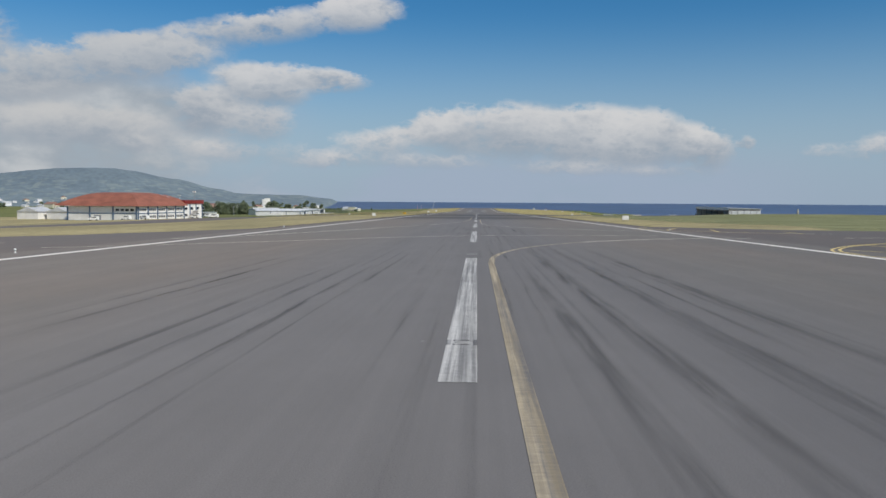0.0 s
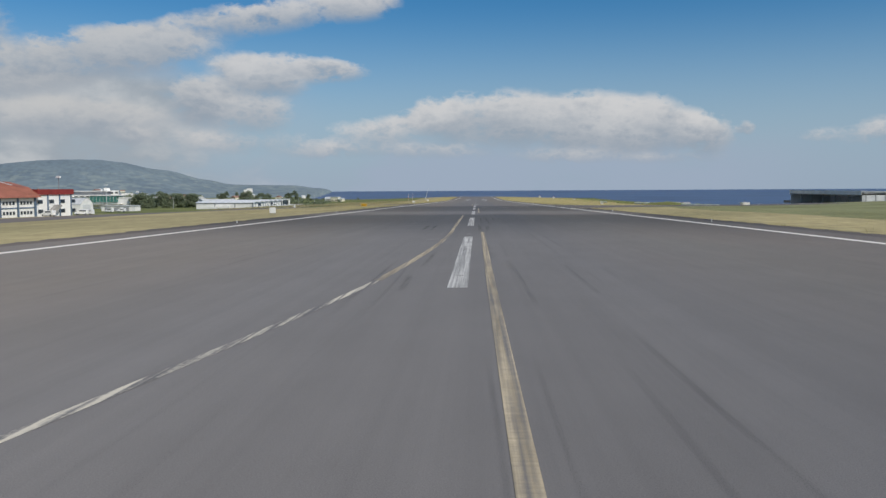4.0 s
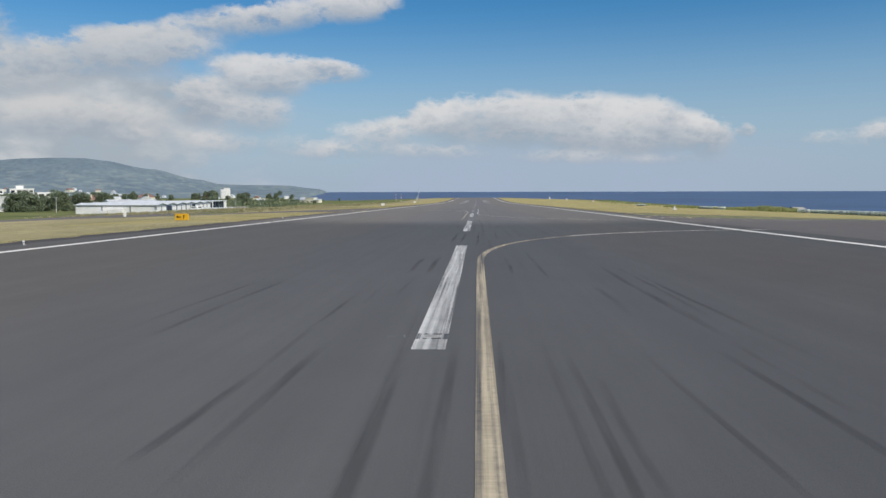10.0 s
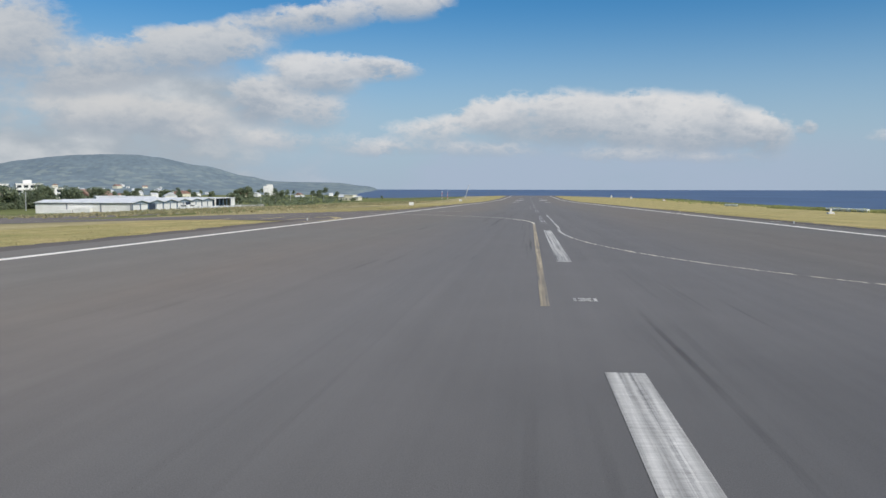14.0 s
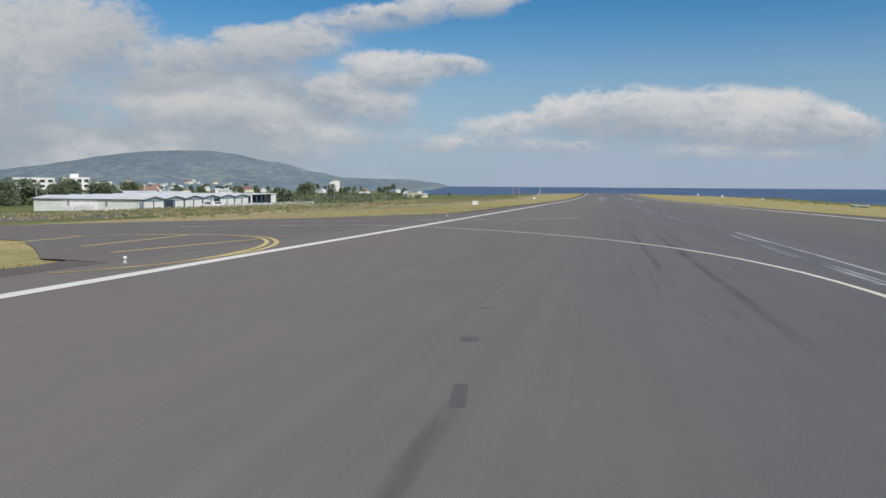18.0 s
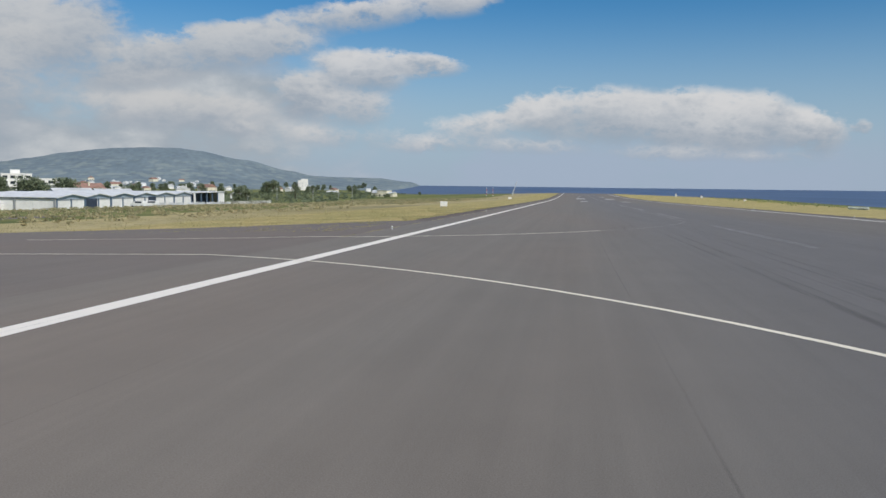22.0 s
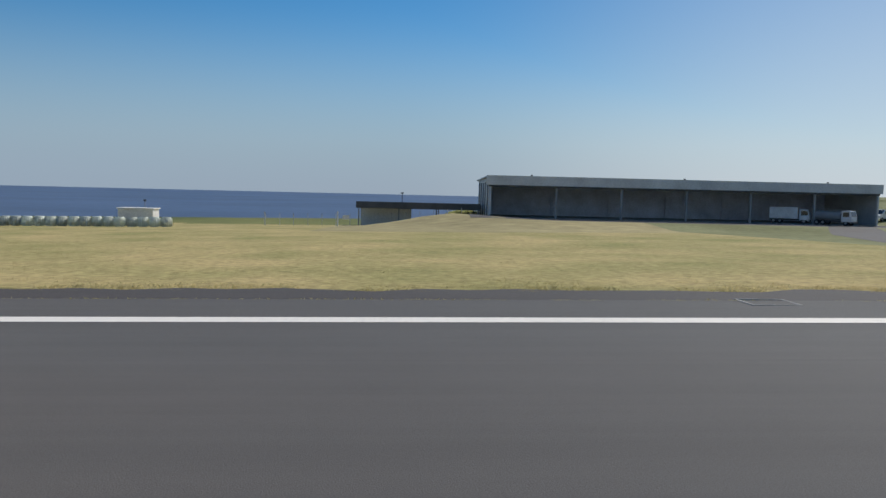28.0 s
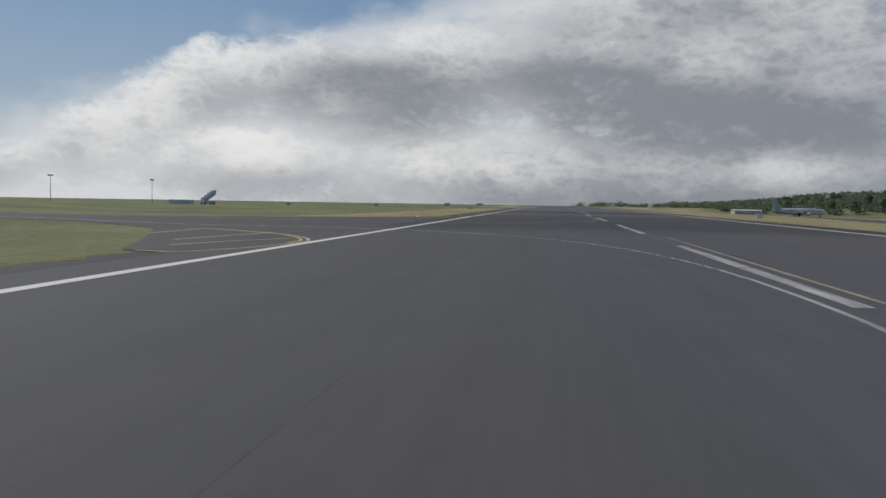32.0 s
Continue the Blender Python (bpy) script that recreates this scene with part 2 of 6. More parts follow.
sun = new("sun", bpy.data.lights.new("sun", "SUN"))
sun.data.energy, sun.data.angle, sun.data.color = 3.2, radians(0.5), (1.0, 0.95, 0.86)
sa, se = radians(SUN_AZ), radians(SUN_EL)
sun.matrix_world = look((200 * math.sin(sa) * math.cos(se), 200 * math.cos(sa) * math.cos(se), 200 * math.sin(se)), (0, 0, 0))


# ---- materials ----
def mat(name, base, rough=0.8, lo=0.75, hi=1.15, scale=1.0, fine=25.0, bump=0.15, metal=0.0, stretch=(1, 1, 1), tint=None, shine=0.4, per_piece=0.0, mottle=(0.86, 1.12)):
    """A surface whose colour drifts at two scales, with a fine relief."""
    m = bpy.data.materials.new(name)
    m.use_nodes = True
    N, L = m.node_tree.nodes, m.node_tree.links
    b = N["Principled BSDF"]
    geo, mp = N.new("ShaderNodeNewGeometry"), N.new("ShaderNodeMapping")
    mp.inputs["Scale"].default_value = stretch
    L.new(geo.outputs["Position"], mp.inputs["Vector"])
    n1, n2 = N.new("ShaderNodeTexNoise"), N.new("ShaderNodeTexNoise")
    for n, s, d in ((n1, scale, 5), (n2, fine, 3)):
        n.inputs["Scale"].default_value, n.inputs["Detail"].default_value = s, d
        L.new(mp.outputs[0], n.inputs["Vector"])
    r1 = N.new("ShaderNodeMapRange")
    r1.inputs["From Min"].default_value, r1.inputs["From Max"].default_value = 0.3, 0.7
    L.new(n1.outputs["Fac"], r1.inputs["Value"])
    mix = N.new("ShaderNodeMix")
    mix.data_type = "RGBA"
    other = tint or tuple(c * lo for c in base)
    mix.inputs[6].default_value, mix.inputs[7].default_value = (*other, 1), (*[min(1, c * hi) for c in base], 1)
    L.new(r1.outputs[0], mix.inputs["Factor"])
    r2 = N.new("ShaderNodeMapRange")
    r2.inputs["From Min"].default_value, r2.inputs["From Max"].default_value = 0.25, 0.75
    r2.inputs["To Min"].default_value, r2.inputs["To Max"].default_value = mottle
    if mottle[0] < 0.8:
        n2.inputs["Detail"].default_value, n2.inputs["Roughness"].default_value = 8, 0.75
    L.new(n2.outputs["Fac"], r2.inputs["Value"])
    mul = N.new("ShaderNodeMix")
    mul.data_type, mul.blend_type = "RGBA", "MULTIPLY"
    mul.inputs["Factor"].default_value = 1.0
    L.new(mix.outputs[2], mul.inputs[6])
    L.new(r2.outputs[0], mul.inputs[7])
    out = mul.outputs[2]
    if per_piece:
        info, hsv, r3 = N.new("ShaderNodeObjectInfo"), N.new("ShaderNodeHueSaturation"), N.new("ShaderNodeMapRange")
        r3.inputs["To Min"].default_value, r3.inputs["To Max"].default_value = 1 - per_piece, 1 + per_piece
        L.new(info.outputs["Random"], r3.inputs["Value"])
        L.new(r3.outputs[0], hsv.inputs["Value"])
        L.new(out, hsv.inputs["Color"])
        out = hsv.outputs[0]
    L.new(out, b.inputs["Base Color"])
    b.inputs["Roughness"].default_value, b.inputs["Metallic"].default_value = rough, metal
    b.inputs["Specular IOR Level"].default_value = shine
    if bump:
        bp = N.new("ShaderNodeBump")
        bp.inputs["Strength"].default_value, bp.inputs["Distance"].default_value = bump, 0.05
        L.new(n2.outputs["Fac"], bp.inputs["Height"])
        L.new(bp.outputs[0], b.inputs["Normal"])
    return m


def streaky(name, base, paint=None, wear=(0.4, 0.62), grimy=False, laid=1.0):
    """Asphalt with paving lanes, rubber streaks and grain; with paint: a worn coat of it on that asphalt."""
    m = bpy.data.materials.new(name)
    m.use_nodes = True
    N, L = m.node_tree.nodes, m.node_tree.links
    b = N["Principled BSDF"]
    geo = N.new("ShaderNodeNewGeometry")

    def noise_at(sx, sy, scale, detail=4, rough=0.55):
        mp, n = N.new("ShaderNodeMapping"), N.new("ShaderNodeTexNoise")
        mp.inputs["Scale"].default_value = (sx, sy, 0.0)
        L.new(geo.outputs["Position"], mp.inputs["Vector"])
        L.new(mp.outputs[0], n.inputs["Vector"])
        n.inputs["Scale"].default_value, n.inputs["Detail"].default_value, n.inputs["Roughness"].default_value = scale, detail, rough
        return n.outputs["Fac"]

    def rng(v, a, c, d, e):
        r = N.new("ShaderNodeMapRange")
        for k, x in zip(("From Min", "From Max", "To Min", "To Max"), (a, c, d, e)):
            r.inputs[k].default_value = x
        L.new(v, r.inputs["Value"])
        return r.outputs[0]

    def mul(a, c):
        n = N.new("ShaderNodeMath")
        n.operation = "MULTIPLY"
        L.new(a, n.inputs[0])
        if isinstance(c, float):
            n.inputs[1].default_value = c
        else:
            L.new(c, n.inputs[1])
        return n.outputs[0]

    def mixc(f, a, c):
        n = N.new("ShaderNodeMix")
        n.data_type = "RGBA"
        L.new(f, n.inputs["Factor"])
        for s, v in ((n.inputs[6], a), (n.inputs[7], c)):
            if isinstance(v, tuple):
                s.default_value = (*v, 1)
            else:
                L.new(v, s)
        return n.outputs[2]

    grain = noise_at(1, 1, 55.0, 3)
    mott = noise_at(1, 0.6, 0.45, 6, 0.65)
    lane = noise_at(0.5, 0.012, 1.0, 3)
    warm = noise_at(0.2, 0.05, 0.35, 3)
    col = mixc(rng(warm, 0.35, 0.65, 0, 1), base, (base[0] * 1.06, base[1] * 0.985, base[2] * 0.95))
    sepx = N.new("ShaderNodeSeparateXYZ")
    L.new(geo.outputs["Position"], sepx.inputs[0])
    ab = N.new("ShaderNodeMath")
    ab.operation = "ABSOLUTE"
    L.new(sepx.outputs[0], ab.inputs[0])
    side = rng(ab.outputs[0], 5.0, 12.0, 0.0, 1.0)
    col = mixc(side, (base[0] * 0.93, base[1] * 0.95, base[2] * 1.03), col)
    streaks = noise_at(2.2, 0.012, 1.0, 3, 0.5)
    hair = noise_at(9.0, 0.06, 1.0, 4, 0.65)
    shade = mul(mul(rng(grain, 0.25, 0.75, 0.80, 1.2), rng(mott, 0.3, 0.7, 0.94, 1.05)), mul(rng(lane, 0.3, 0.7, 0.95, 1.045), mul(rng(streaks, 0.35, 0.65, 0.965, 1.03), rng(hair, 0.35, 0.65, 0.98, 1.02))))
    n = N.new("ShaderNodeMix")
    n.data_type, n.blend_type = "RGBA", "MULTIPLY"
    n.inputs["Factor"].default_value = 1
    L.new(col, n.inputs[6])
    L.new(shade, n.inputs[7])
    col = n.outputs[2]
    # tone varies along the runway: two stretches are darker and bluer
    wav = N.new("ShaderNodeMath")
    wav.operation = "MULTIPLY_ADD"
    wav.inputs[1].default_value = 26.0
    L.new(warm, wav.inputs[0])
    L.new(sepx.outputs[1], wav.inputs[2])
    tone_ramp = N.new("ShaderNodeValToRGB")
    L.new(rng(wav.outputs[0], -87.0, 613.0, 0.0, 1.0), tone_ramp.inputs["Fac"])
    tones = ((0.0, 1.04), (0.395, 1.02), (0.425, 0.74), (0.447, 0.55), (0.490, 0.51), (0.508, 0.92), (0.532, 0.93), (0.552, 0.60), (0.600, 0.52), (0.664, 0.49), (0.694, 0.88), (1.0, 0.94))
    ramp_parts = tone_ramp.color_ramp.elements
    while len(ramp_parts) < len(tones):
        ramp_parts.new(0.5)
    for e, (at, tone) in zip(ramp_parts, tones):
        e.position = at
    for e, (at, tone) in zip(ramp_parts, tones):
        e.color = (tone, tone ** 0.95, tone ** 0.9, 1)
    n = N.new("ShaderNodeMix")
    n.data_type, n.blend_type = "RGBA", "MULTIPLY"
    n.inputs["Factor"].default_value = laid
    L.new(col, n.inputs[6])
    L.new(tone_ramp.outputs[0], n.inputs[7])
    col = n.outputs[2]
    if paint:
        streak = noise_at(10.0, 0.07, 1.0, 4, 0.6)
        flake = noise_at(1, 1, 7.0, 6, 0.7)
        blotch = noise_at(1, 0.5, 0.5, 3)
        add = N.new("ShaderNodeMath")
        add.operation = "ADD"
        L.new(mul(streak, 0.62), add.inputs[0])
        L.new(mul(flake, 0.18), add.inputs[1])
        add2 = N.new("ShaderNodeMath")
        add2.operation = "ADD"
        L.new(add.outputs[0], add2.inputs[0])
        L.new(mul(blotch, 0.2), add2.inputs[1])
        film = noise_at(4.5, 0.09, 1.0, 5, 0.65)
        groove = noise_at(0.9, 14.0, 1.0, 3, 0.6)
        scuff = noise_at(2.0, 0.8, 1.0, 4, 0.6)
        soiled = mixc(rng(film, 0.40, 0.62, 0, 1), tuple(c * 0.52 for c in paint), paint)
        worn_coat = N.new("ShaderNodeMix")
        worn_coat.data_type, worn_coat.blend_type = "RGBA", "MULTIPLY"
        worn_coat.inputs["Factor"].default_value = 1
        L.new(soiled, worn_coat.inputs[6])
        L.new(mul(rng(groove, 0.3, 0.7, 0.84, 1.1), rng(scuff, 0.3, 0.7, 0.88, 1.08)), worn_coat.inputs[7])
        col = mixc(rng(add2.outputs[0], wear[0], wear[1], 0, 1), col, worn_coat.outputs[2] if grimy else mixc(rng(groove, 0.3, 0.7, 0, 1), tuple(c * 0.92 for c in paint), paint))
    L.new(col, b.inputs["Base Color"])
    b.inputs["Roughness"].default_value, b.inputs["Diffuse Roughness"].default_value = 0.82, 0.6
    b.inputs["Specular IOR Level"].default_value = 0.30
    if paint:
        b.inputs["Roughness"].default_value, b.inputs["Diffuse Roughness"].default_value, b.inputs["Specular IOR Level"].default_value = 0.72, 0.0, 0.3
    bp = N.new("ShaderNodeBump")
    bp.inputs["Strength"].default_value, bp.inputs["Distance"].default_value = 0.25, 0.02
    L.new(grain, bp.inputs["Height"])
    L.new(bp.outputs[0], b.inputs["Normal"])
    return m


def leafy(m, share=0.4):
    """Lets light through thin leaves and blades."""
    N, L = m.node_tree.nodes, m.node_tree.links
    b, out = N["Principled BSDF"], N["Material Output"]
    tr, mx = N.new("ShaderNodeBsdfTranslucent"), N.new("ShaderNodeMixShader")
    L.new(b.inputs["Base Color"].links[0].from_socket, tr.inputs["Color"])
    mx.inputs[0].default_value = share
    L.new(b.outputs[0], mx.inputs[1])
    L.new(tr.outputs[0], mx.inputs[2])
    L.new(mx.outputs[0], out.inputs["Surface"])
    return m


def rubbed(name, colour, strength):
    """A thin deposit on the asphalt that fades out at its edges."""
    m = bpy.data.materials.new(name)
    m.use_nodes = True
    N, L = m.node_tree.nodes, m.node_tree.links
    b, out = N["Principled BSDF"], N["Material Output"]
    b.inputs["Base Color"].default_value, b.inputs["Roughness"].default_value = (*colour, 1), 0.8
    at, geo, mp, nz = N.new("ShaderNodeAttribute"), N.new("ShaderNodeNewGeometry"), N.new("ShaderNodeMapping"), N.new("ShaderNodeTexNoise")
    at.attribute_name = "deposit"
    mp.inputs["Scale"].default_value = (5.0, 0.25, 0)
    L.new(geo.outputs["Position"], mp.inputs["Vector"])
    L.new(mp.outputs[0], nz.inputs["Vector"])
    nz.inputs["Scale"].default_value, nz.inputs["Detail"].default_value = 1.0, 4
    r, k, tr, mx = N.new("ShaderNodeMapRange"), N.new("ShaderNodeMath"), N.new("ShaderNodeBsdfTransparent"), N.new("ShaderNodeMixShader")
    r.inputs["From Min"].default_value, r.inputs["From Max"].default_value, r.inputs["To Max"].default_value = 0.3, 0.65, strength
    L.new(nz.outputs["Fac"], r.inputs["Value"])
    k.operation = "MULTIPLY"
    L.new(r.outputs[0], k.inputs[0])
    L.new(at.outputs["Fac"], k.inputs[1])
    L.new(k.outputs[0], mx.inputs[0])
    L.new(tr.outputs[0], mx.inputs[1])
    L.new(b.outputs[0], mx.inputs[2])
    L.new(mx.outputs[0], out.inputs["Surface"])
    return m


ASPHALT = (0.163, 0.152, 0.137)
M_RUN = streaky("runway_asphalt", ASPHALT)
M_TAXI = streaky("taxiway_asphalt", (0.135, 0.122, 0.112), laid=0.15)
M_SHOULDER = streaky("shoulder_asphalt", (0.112, 0.098, 0.089))
M_WHITE = streaky("worn_white_paint", ASPHALT, (0.66, 0.64, 0.60), (0.38, 0.52), True)
M_EDGE = streaky("white_edge_paint", ASPHALT, (0.85, 0.80, 0.725), (0.29, 0.43))
M_YELLOW = streaky("worn_yellow_paint", ASPHALT, (0.56, 0.465, 0.32), (0.38, 0.54), True)
M_CREAMLINE = streaky("pale_yellow_paint", ASPHALT, (0.80, 0.745, 0.615), (0.25, 0.38))
M_WORNLINE = streaky("broken_pale_paint", ASPHALT, (0.66, 0.60, 0.49), (0.46, 0.54))
M_YELLOW2 = streaky("yellow_paint", ASPHALT, (0.70, 0.55, 0.23), (0.31, 0.43))
M_RUBBER = rubbed("rubber_streak", (0.06, 0.057, 0.056), 0.33)
M_FADED = streaky("faded_white_paint", ASPHALT, (0.46, 0.45, 0.43), (0.50, 0.60))
M_GRASS = mat("dry_grass", (0.425, 0.332, 0.157), 0.95, scale=0.2, fine=3.5, bump=0.8, tint=(0.285, 0.27, 0.105), stretch=(0.8, 0.8, 1), shine=0.1, mottle=(0.42, 1.55))
M_OLIVE = mat("mown_olive_grass", (0.40, 0.335, 0.18), 0.95, scale=0.05, fine=0.8, bump=0.6, tint=(0.265, 0.235, 0.125), stretch=(1, 0.4, 1), shine=0.1, mottle=(0.6, 1.4))
M_BANK = mat("green_bank_grass", (0.225, 0.23, 0.12), 0.95, scale=0.06, fine=1.0, bump=0.5, tint=(0.165, 0.17, 0.08), shine=0.1, mottle=(0.6, 1.4))
M_LAND = mat("rough_land", (0.20, 0.20, 0.075), 0.95, scale=0.03, fine=0.6, bump=0.6, tint=(0.10, 0.125, 0.045), shine=0.1)
# blue-grey tones put the haze of distance into the hills' base colour
M_HAZY_HILL = mat("hazy_hill_forest_and_fields", (0.184, 0.23, 0.25), 0.95, lo=0.86, hi=1.08, scale=0.009, fine=0.05, bump=0.0, tint=(0.148, 0.192, 0.224), shine=0.05, stretch=(1, 1, 6))
hill_map = [n for n in M_HAZY_HILL.node_tree.nodes if n.type == "MAPPING"][0]
hill_map.vector_type = "TEXTURE"
hill_map.inputs["Rotation"].default_value = (0, 0, radians(27))
hill_map.inputs["Scale"].default_value = (1.0, 7.0, 40.0)
# small pale fields on the lower slopes
HN, HL = M_HAZY_HILL.node_tree.nodes, M_HAZY_HILL.node_tree.links
h_geo, h_map, h_cell, h_sep, h_low, h_pick, h_mul, h_mix = (HN.new("ShaderNode" + k) for k in ("NewGeometry", "Mapping", "TexVoronoi", "SeparateXYZ", "MapRange", "MapRange", "Math", "Mix"))
h_map.vector_type = "TEXTURE"
h_map.inputs["Rotation"].default_value, h_map.inputs["Scale"].default_value = (0, 0, radians(27)), (26.0, 110.0, 6.0)
HL.new(h_geo.outputs["Position"], h_map.inputs["Vector"])
HL.new(h_map.outputs[0], h_cell.inputs["Vector"])
h_cell.inputs["Scale"].default_value = 1.0
HL.new(h_geo.outputs["Position"], h_sep.inputs[0])
for k, v in (("From Min", 40.0), ("From Max", 110.0), ("To Min", 0.42), ("To Max", 0.0)):
    h_low.inputs[k].default_value = v
HL.new(h_sep.outputs[2], h_low.inputs["Value"])
h_hue = HN.new("ShaderNodeSeparateColor")
HL.new(h_cell.outputs["Color"], h_hue.inputs[0])
h_pick.inputs["From Min"].default_value, h_pick.inputs["From Max"].default_value = 0.62, 0.9
HL.new(h_hue.outputs[0], h_pick.inputs["Value"])
h_mul.operation = "MULTIPLY"
HL.new(h_low.outputs[0], h_mul.inputs[0])
HL.new(h_pick.outputs[0], h_mul.inputs[1])
h_mix.data_type = "RGBA"
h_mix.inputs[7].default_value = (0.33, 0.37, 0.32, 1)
hill_bsdf = HN["Principled BSDF"]
HL.new(h_mul.outputs[0], h_mix.inputs["Factor"])
HL.new(hill_bsdf.inputs["Base Color"].links[0].from_socket, h_mix.inputs[6])
HL.new(h_mix.outputs[2], hill_bsdf.inputs["Base Color"])
M_BLADE = mat("grass_blades", (0.52, 0.445, 0.24), 0.9, scale=0.08, fine=3.0, bump=0, tint=(0.42, 0.38, 0.18), shine=0.1)
leafy(M_BLADE, 0.55)
M_SEA = mat("sea_water", (0.086, 0.128, 0.212), 0.5, scale=0.004, fine=0.08, bump=0.2, lo=0.85, shine=0.06)
M_WALL = mat("white_render", (0.80, 0.79, 0.76), 0.85, lo=0.88, hi=1.05, scale=0.3, fine=4, bump=0.05)
M_GREYWALL = mat("grey_cladding", (0.30, 0.31, 0.32), 0.6, lo=0.85, scale=0.4, fine=6, bump=0.05)
# pale blue lifts the shaded hangar inside: a veil of glare put into colour
M_HALL = mat("glare_lifted_inner_sheet", (0.66, 0.70, 0.82), 0.7, lo=0.8, scale=0.4, fine=5, bump=0.05)
M_DARKSTEEL = mat("dark_painted_steel", (0.075, 0.08, 0.09), 0.5, scale=0.6, fine=8, bump=0.05)
M_FASCIA = mat("light_grey_fascia", (0.60, 0.61, 0.61), 0.55, lo=0.88, scale=0.3, fine=5, bump=0.05)
M_ROOFRED = mat("red_brown_tile_roof", (0.31, 0.115, 0.075), 0.75, lo=0.72, scale=0.2, fine=3, bump=0.3, stretch=(1, 1, 3))
M_ROOFGREY = mat("pale_sheet_roof", (0.55, 0.56, 0.56), 0.45, lo=0.85, scale=0.3, fine=3, bump=0.1)
M_ROOFRUST = mat("rust_tile_roof", (0.30, 0.18, 0.14), 0.85, lo=0.75, scale=0.3, fine=3, bump=0.2)
M_DARKRED = mat("dark_red_sheet", (0.22, 0.03, 0.025), 0.6, lo=0.8, scale=0.4, fine=4, bump=0.1)
M_SHEDROOF = mat("white_sheet_roof", (0.68, 0.69, 0.69), 0.5, lo=0.9, scale=0.4, fine=4, bump=0.05)
# dark blue that imitates the shade inside open sheds
M_INSIDE = mat("painted_interior_shade", (0.04, 0.055, 0.085), 0.8, scale=0.8, fine=4, bump=0.0)
M_PIT = mat("pit_rim", (0.50, 0.48, 0.45), 0.85, scale=3, fine=20, bump=0.1)
M_BLUE = mat("blue_grey_paint", (0.10, 0.15, 0.22), 0.5, scale=0.5, fine=5, bump=0.05)
M_GABLE = mat("pale_blue_grey_sheet", (0.34, 0.40, 0.46), 0.5, lo=0.85, scale=0.5, fine=5, bump=0.05)
M_GLASS = mat("window_glass", (0.03, 0.04, 0.05), 0.08, scale=0.5, fine=2, bump=0.0, shine=0.8)
M_GREEN = mat("green_glazing", (0.06, 0.20, 0.17), 0.15, scale=0.3, fine=2, bump=0.0, shine=0.7)
# greens paled towards grey, with distance haze mixed into the colour
M_HAZY_LEAF = mat("foliage", (0.24, 0.275, 0.175), 0.7, scale=0.25, fine=4, bump=0.0, tint=(0.15, 0.185, 0.115), shine=0.2)
leafy(M_HAZY_LEAF)
M_REED = mat("cane_foliage", (0.50, 0.49, 0.22), 0.75, scale=0.6, fine=4, bump=0.0, tint=(0.33, 0.36, 0.15), shine=0.2)
leafy(M_REED, 0.55)
M_SCRUB = mat("olive_scrub", (0.47, 0.40, 0.25), 0.85, scale=0.06, fine=2, bump=0.0, tint=(0.35, 0.33, 0.18), shine=0.1)
leafy(M_SCRUB)
M_BARK = mat("bark", (0.10, 0.075, 0.05), 0.9, scale=4, fine=30, bump=0.4)
M_BALE = mat("pale_green_wrap", (0.84, 0.88, 0.79), 0.75, lo=0.8, scale=1.5, fine=9, bump=0.25, per_piece=0.15)
leafy(M_BALE, 0.35)
M_STEEL = mat("galvanised_steel", (0.33, 0.34, 0.35), 0.45, scale=2, fine=20, bump=0.05, metal=0.6)
M_TRUCK = mat("white_vehicle_paint", (0.78, 0.78, 0.77), 0.3, lo=0.9, scale=0.8, fine=6, bump=0.0, shine=0.5)
M_TYRE = mat("tyre_rubber", (0.02, 0.02, 0.02), 0.9, scale=4, fine=30, bump=0.1)
M_SIGNY = mat("yellow_sign_panel", (0.75, 0.42, 0.02), 0.4, lo=0.9, scale=1, fine=9, bump=0.0)
M_BLACK = mat("black_lettering", (0.015, 0.015, 0.015), 0.5, bump=0)
M_RED = mat("red_paint", (0.50, 0.05, 0.03), 0.5, lo=0.8, scale=1, fine=9, bump=0)
M_LENS = mat("light_lens", (0.75, 0.76, 0.74), 0.2, lo=0.9, bump=0, shine=0.6)
M_CREAM = mat("cream_render", (0.68, 0.64, 0.50), 0.85, lo=0.88, scale=0.3, fine=4, bump=0.05)
M_STONE = mat("pale_stone", (0.42, 0.40, 0.36), 0.9, scale=1.5, fine=12, bump=0.4)
M_CONCRETE = mat("stained_concrete", (0.33, 0.32, 0.30), 0.85, scale=0.5, fine=8, bump=0.2)
M_TAIL = mat("pale_green_airline_paint", (0.42, 0.50, 0.46), 0.3, scale=1, fine=5, bump=0)


# ---- building blocks ----
def mesh_of(name, bm, material, smooth=False):
    me = bpy.data.meshes.new(name)
    bmesh.ops.recalc_face_normals(bm, faces=bm.faces)
    bm.to_mesh(me)
    bm.free()
    me.materials.append(material)
    if smooth:
        for p in me.polygons:
            p.use_smooth = True
    return me


def part(name, bm, material, parent, label="", smooth=False):
    ob = new(name, bm if isinstance(bm, bpy.types.Mesh) else mesh_of(name, bm, material, smooth))
    ob.parent = parent
    return tagged(ob, label)


def thing(name, x, y, z, label, category, group="", turn=0.0, kind=""):
    ob = new(name)
    ob.matrix_world = pose(x, y, z, 0, 0, turn)
    return tagged(ob, label, category, group, kind)


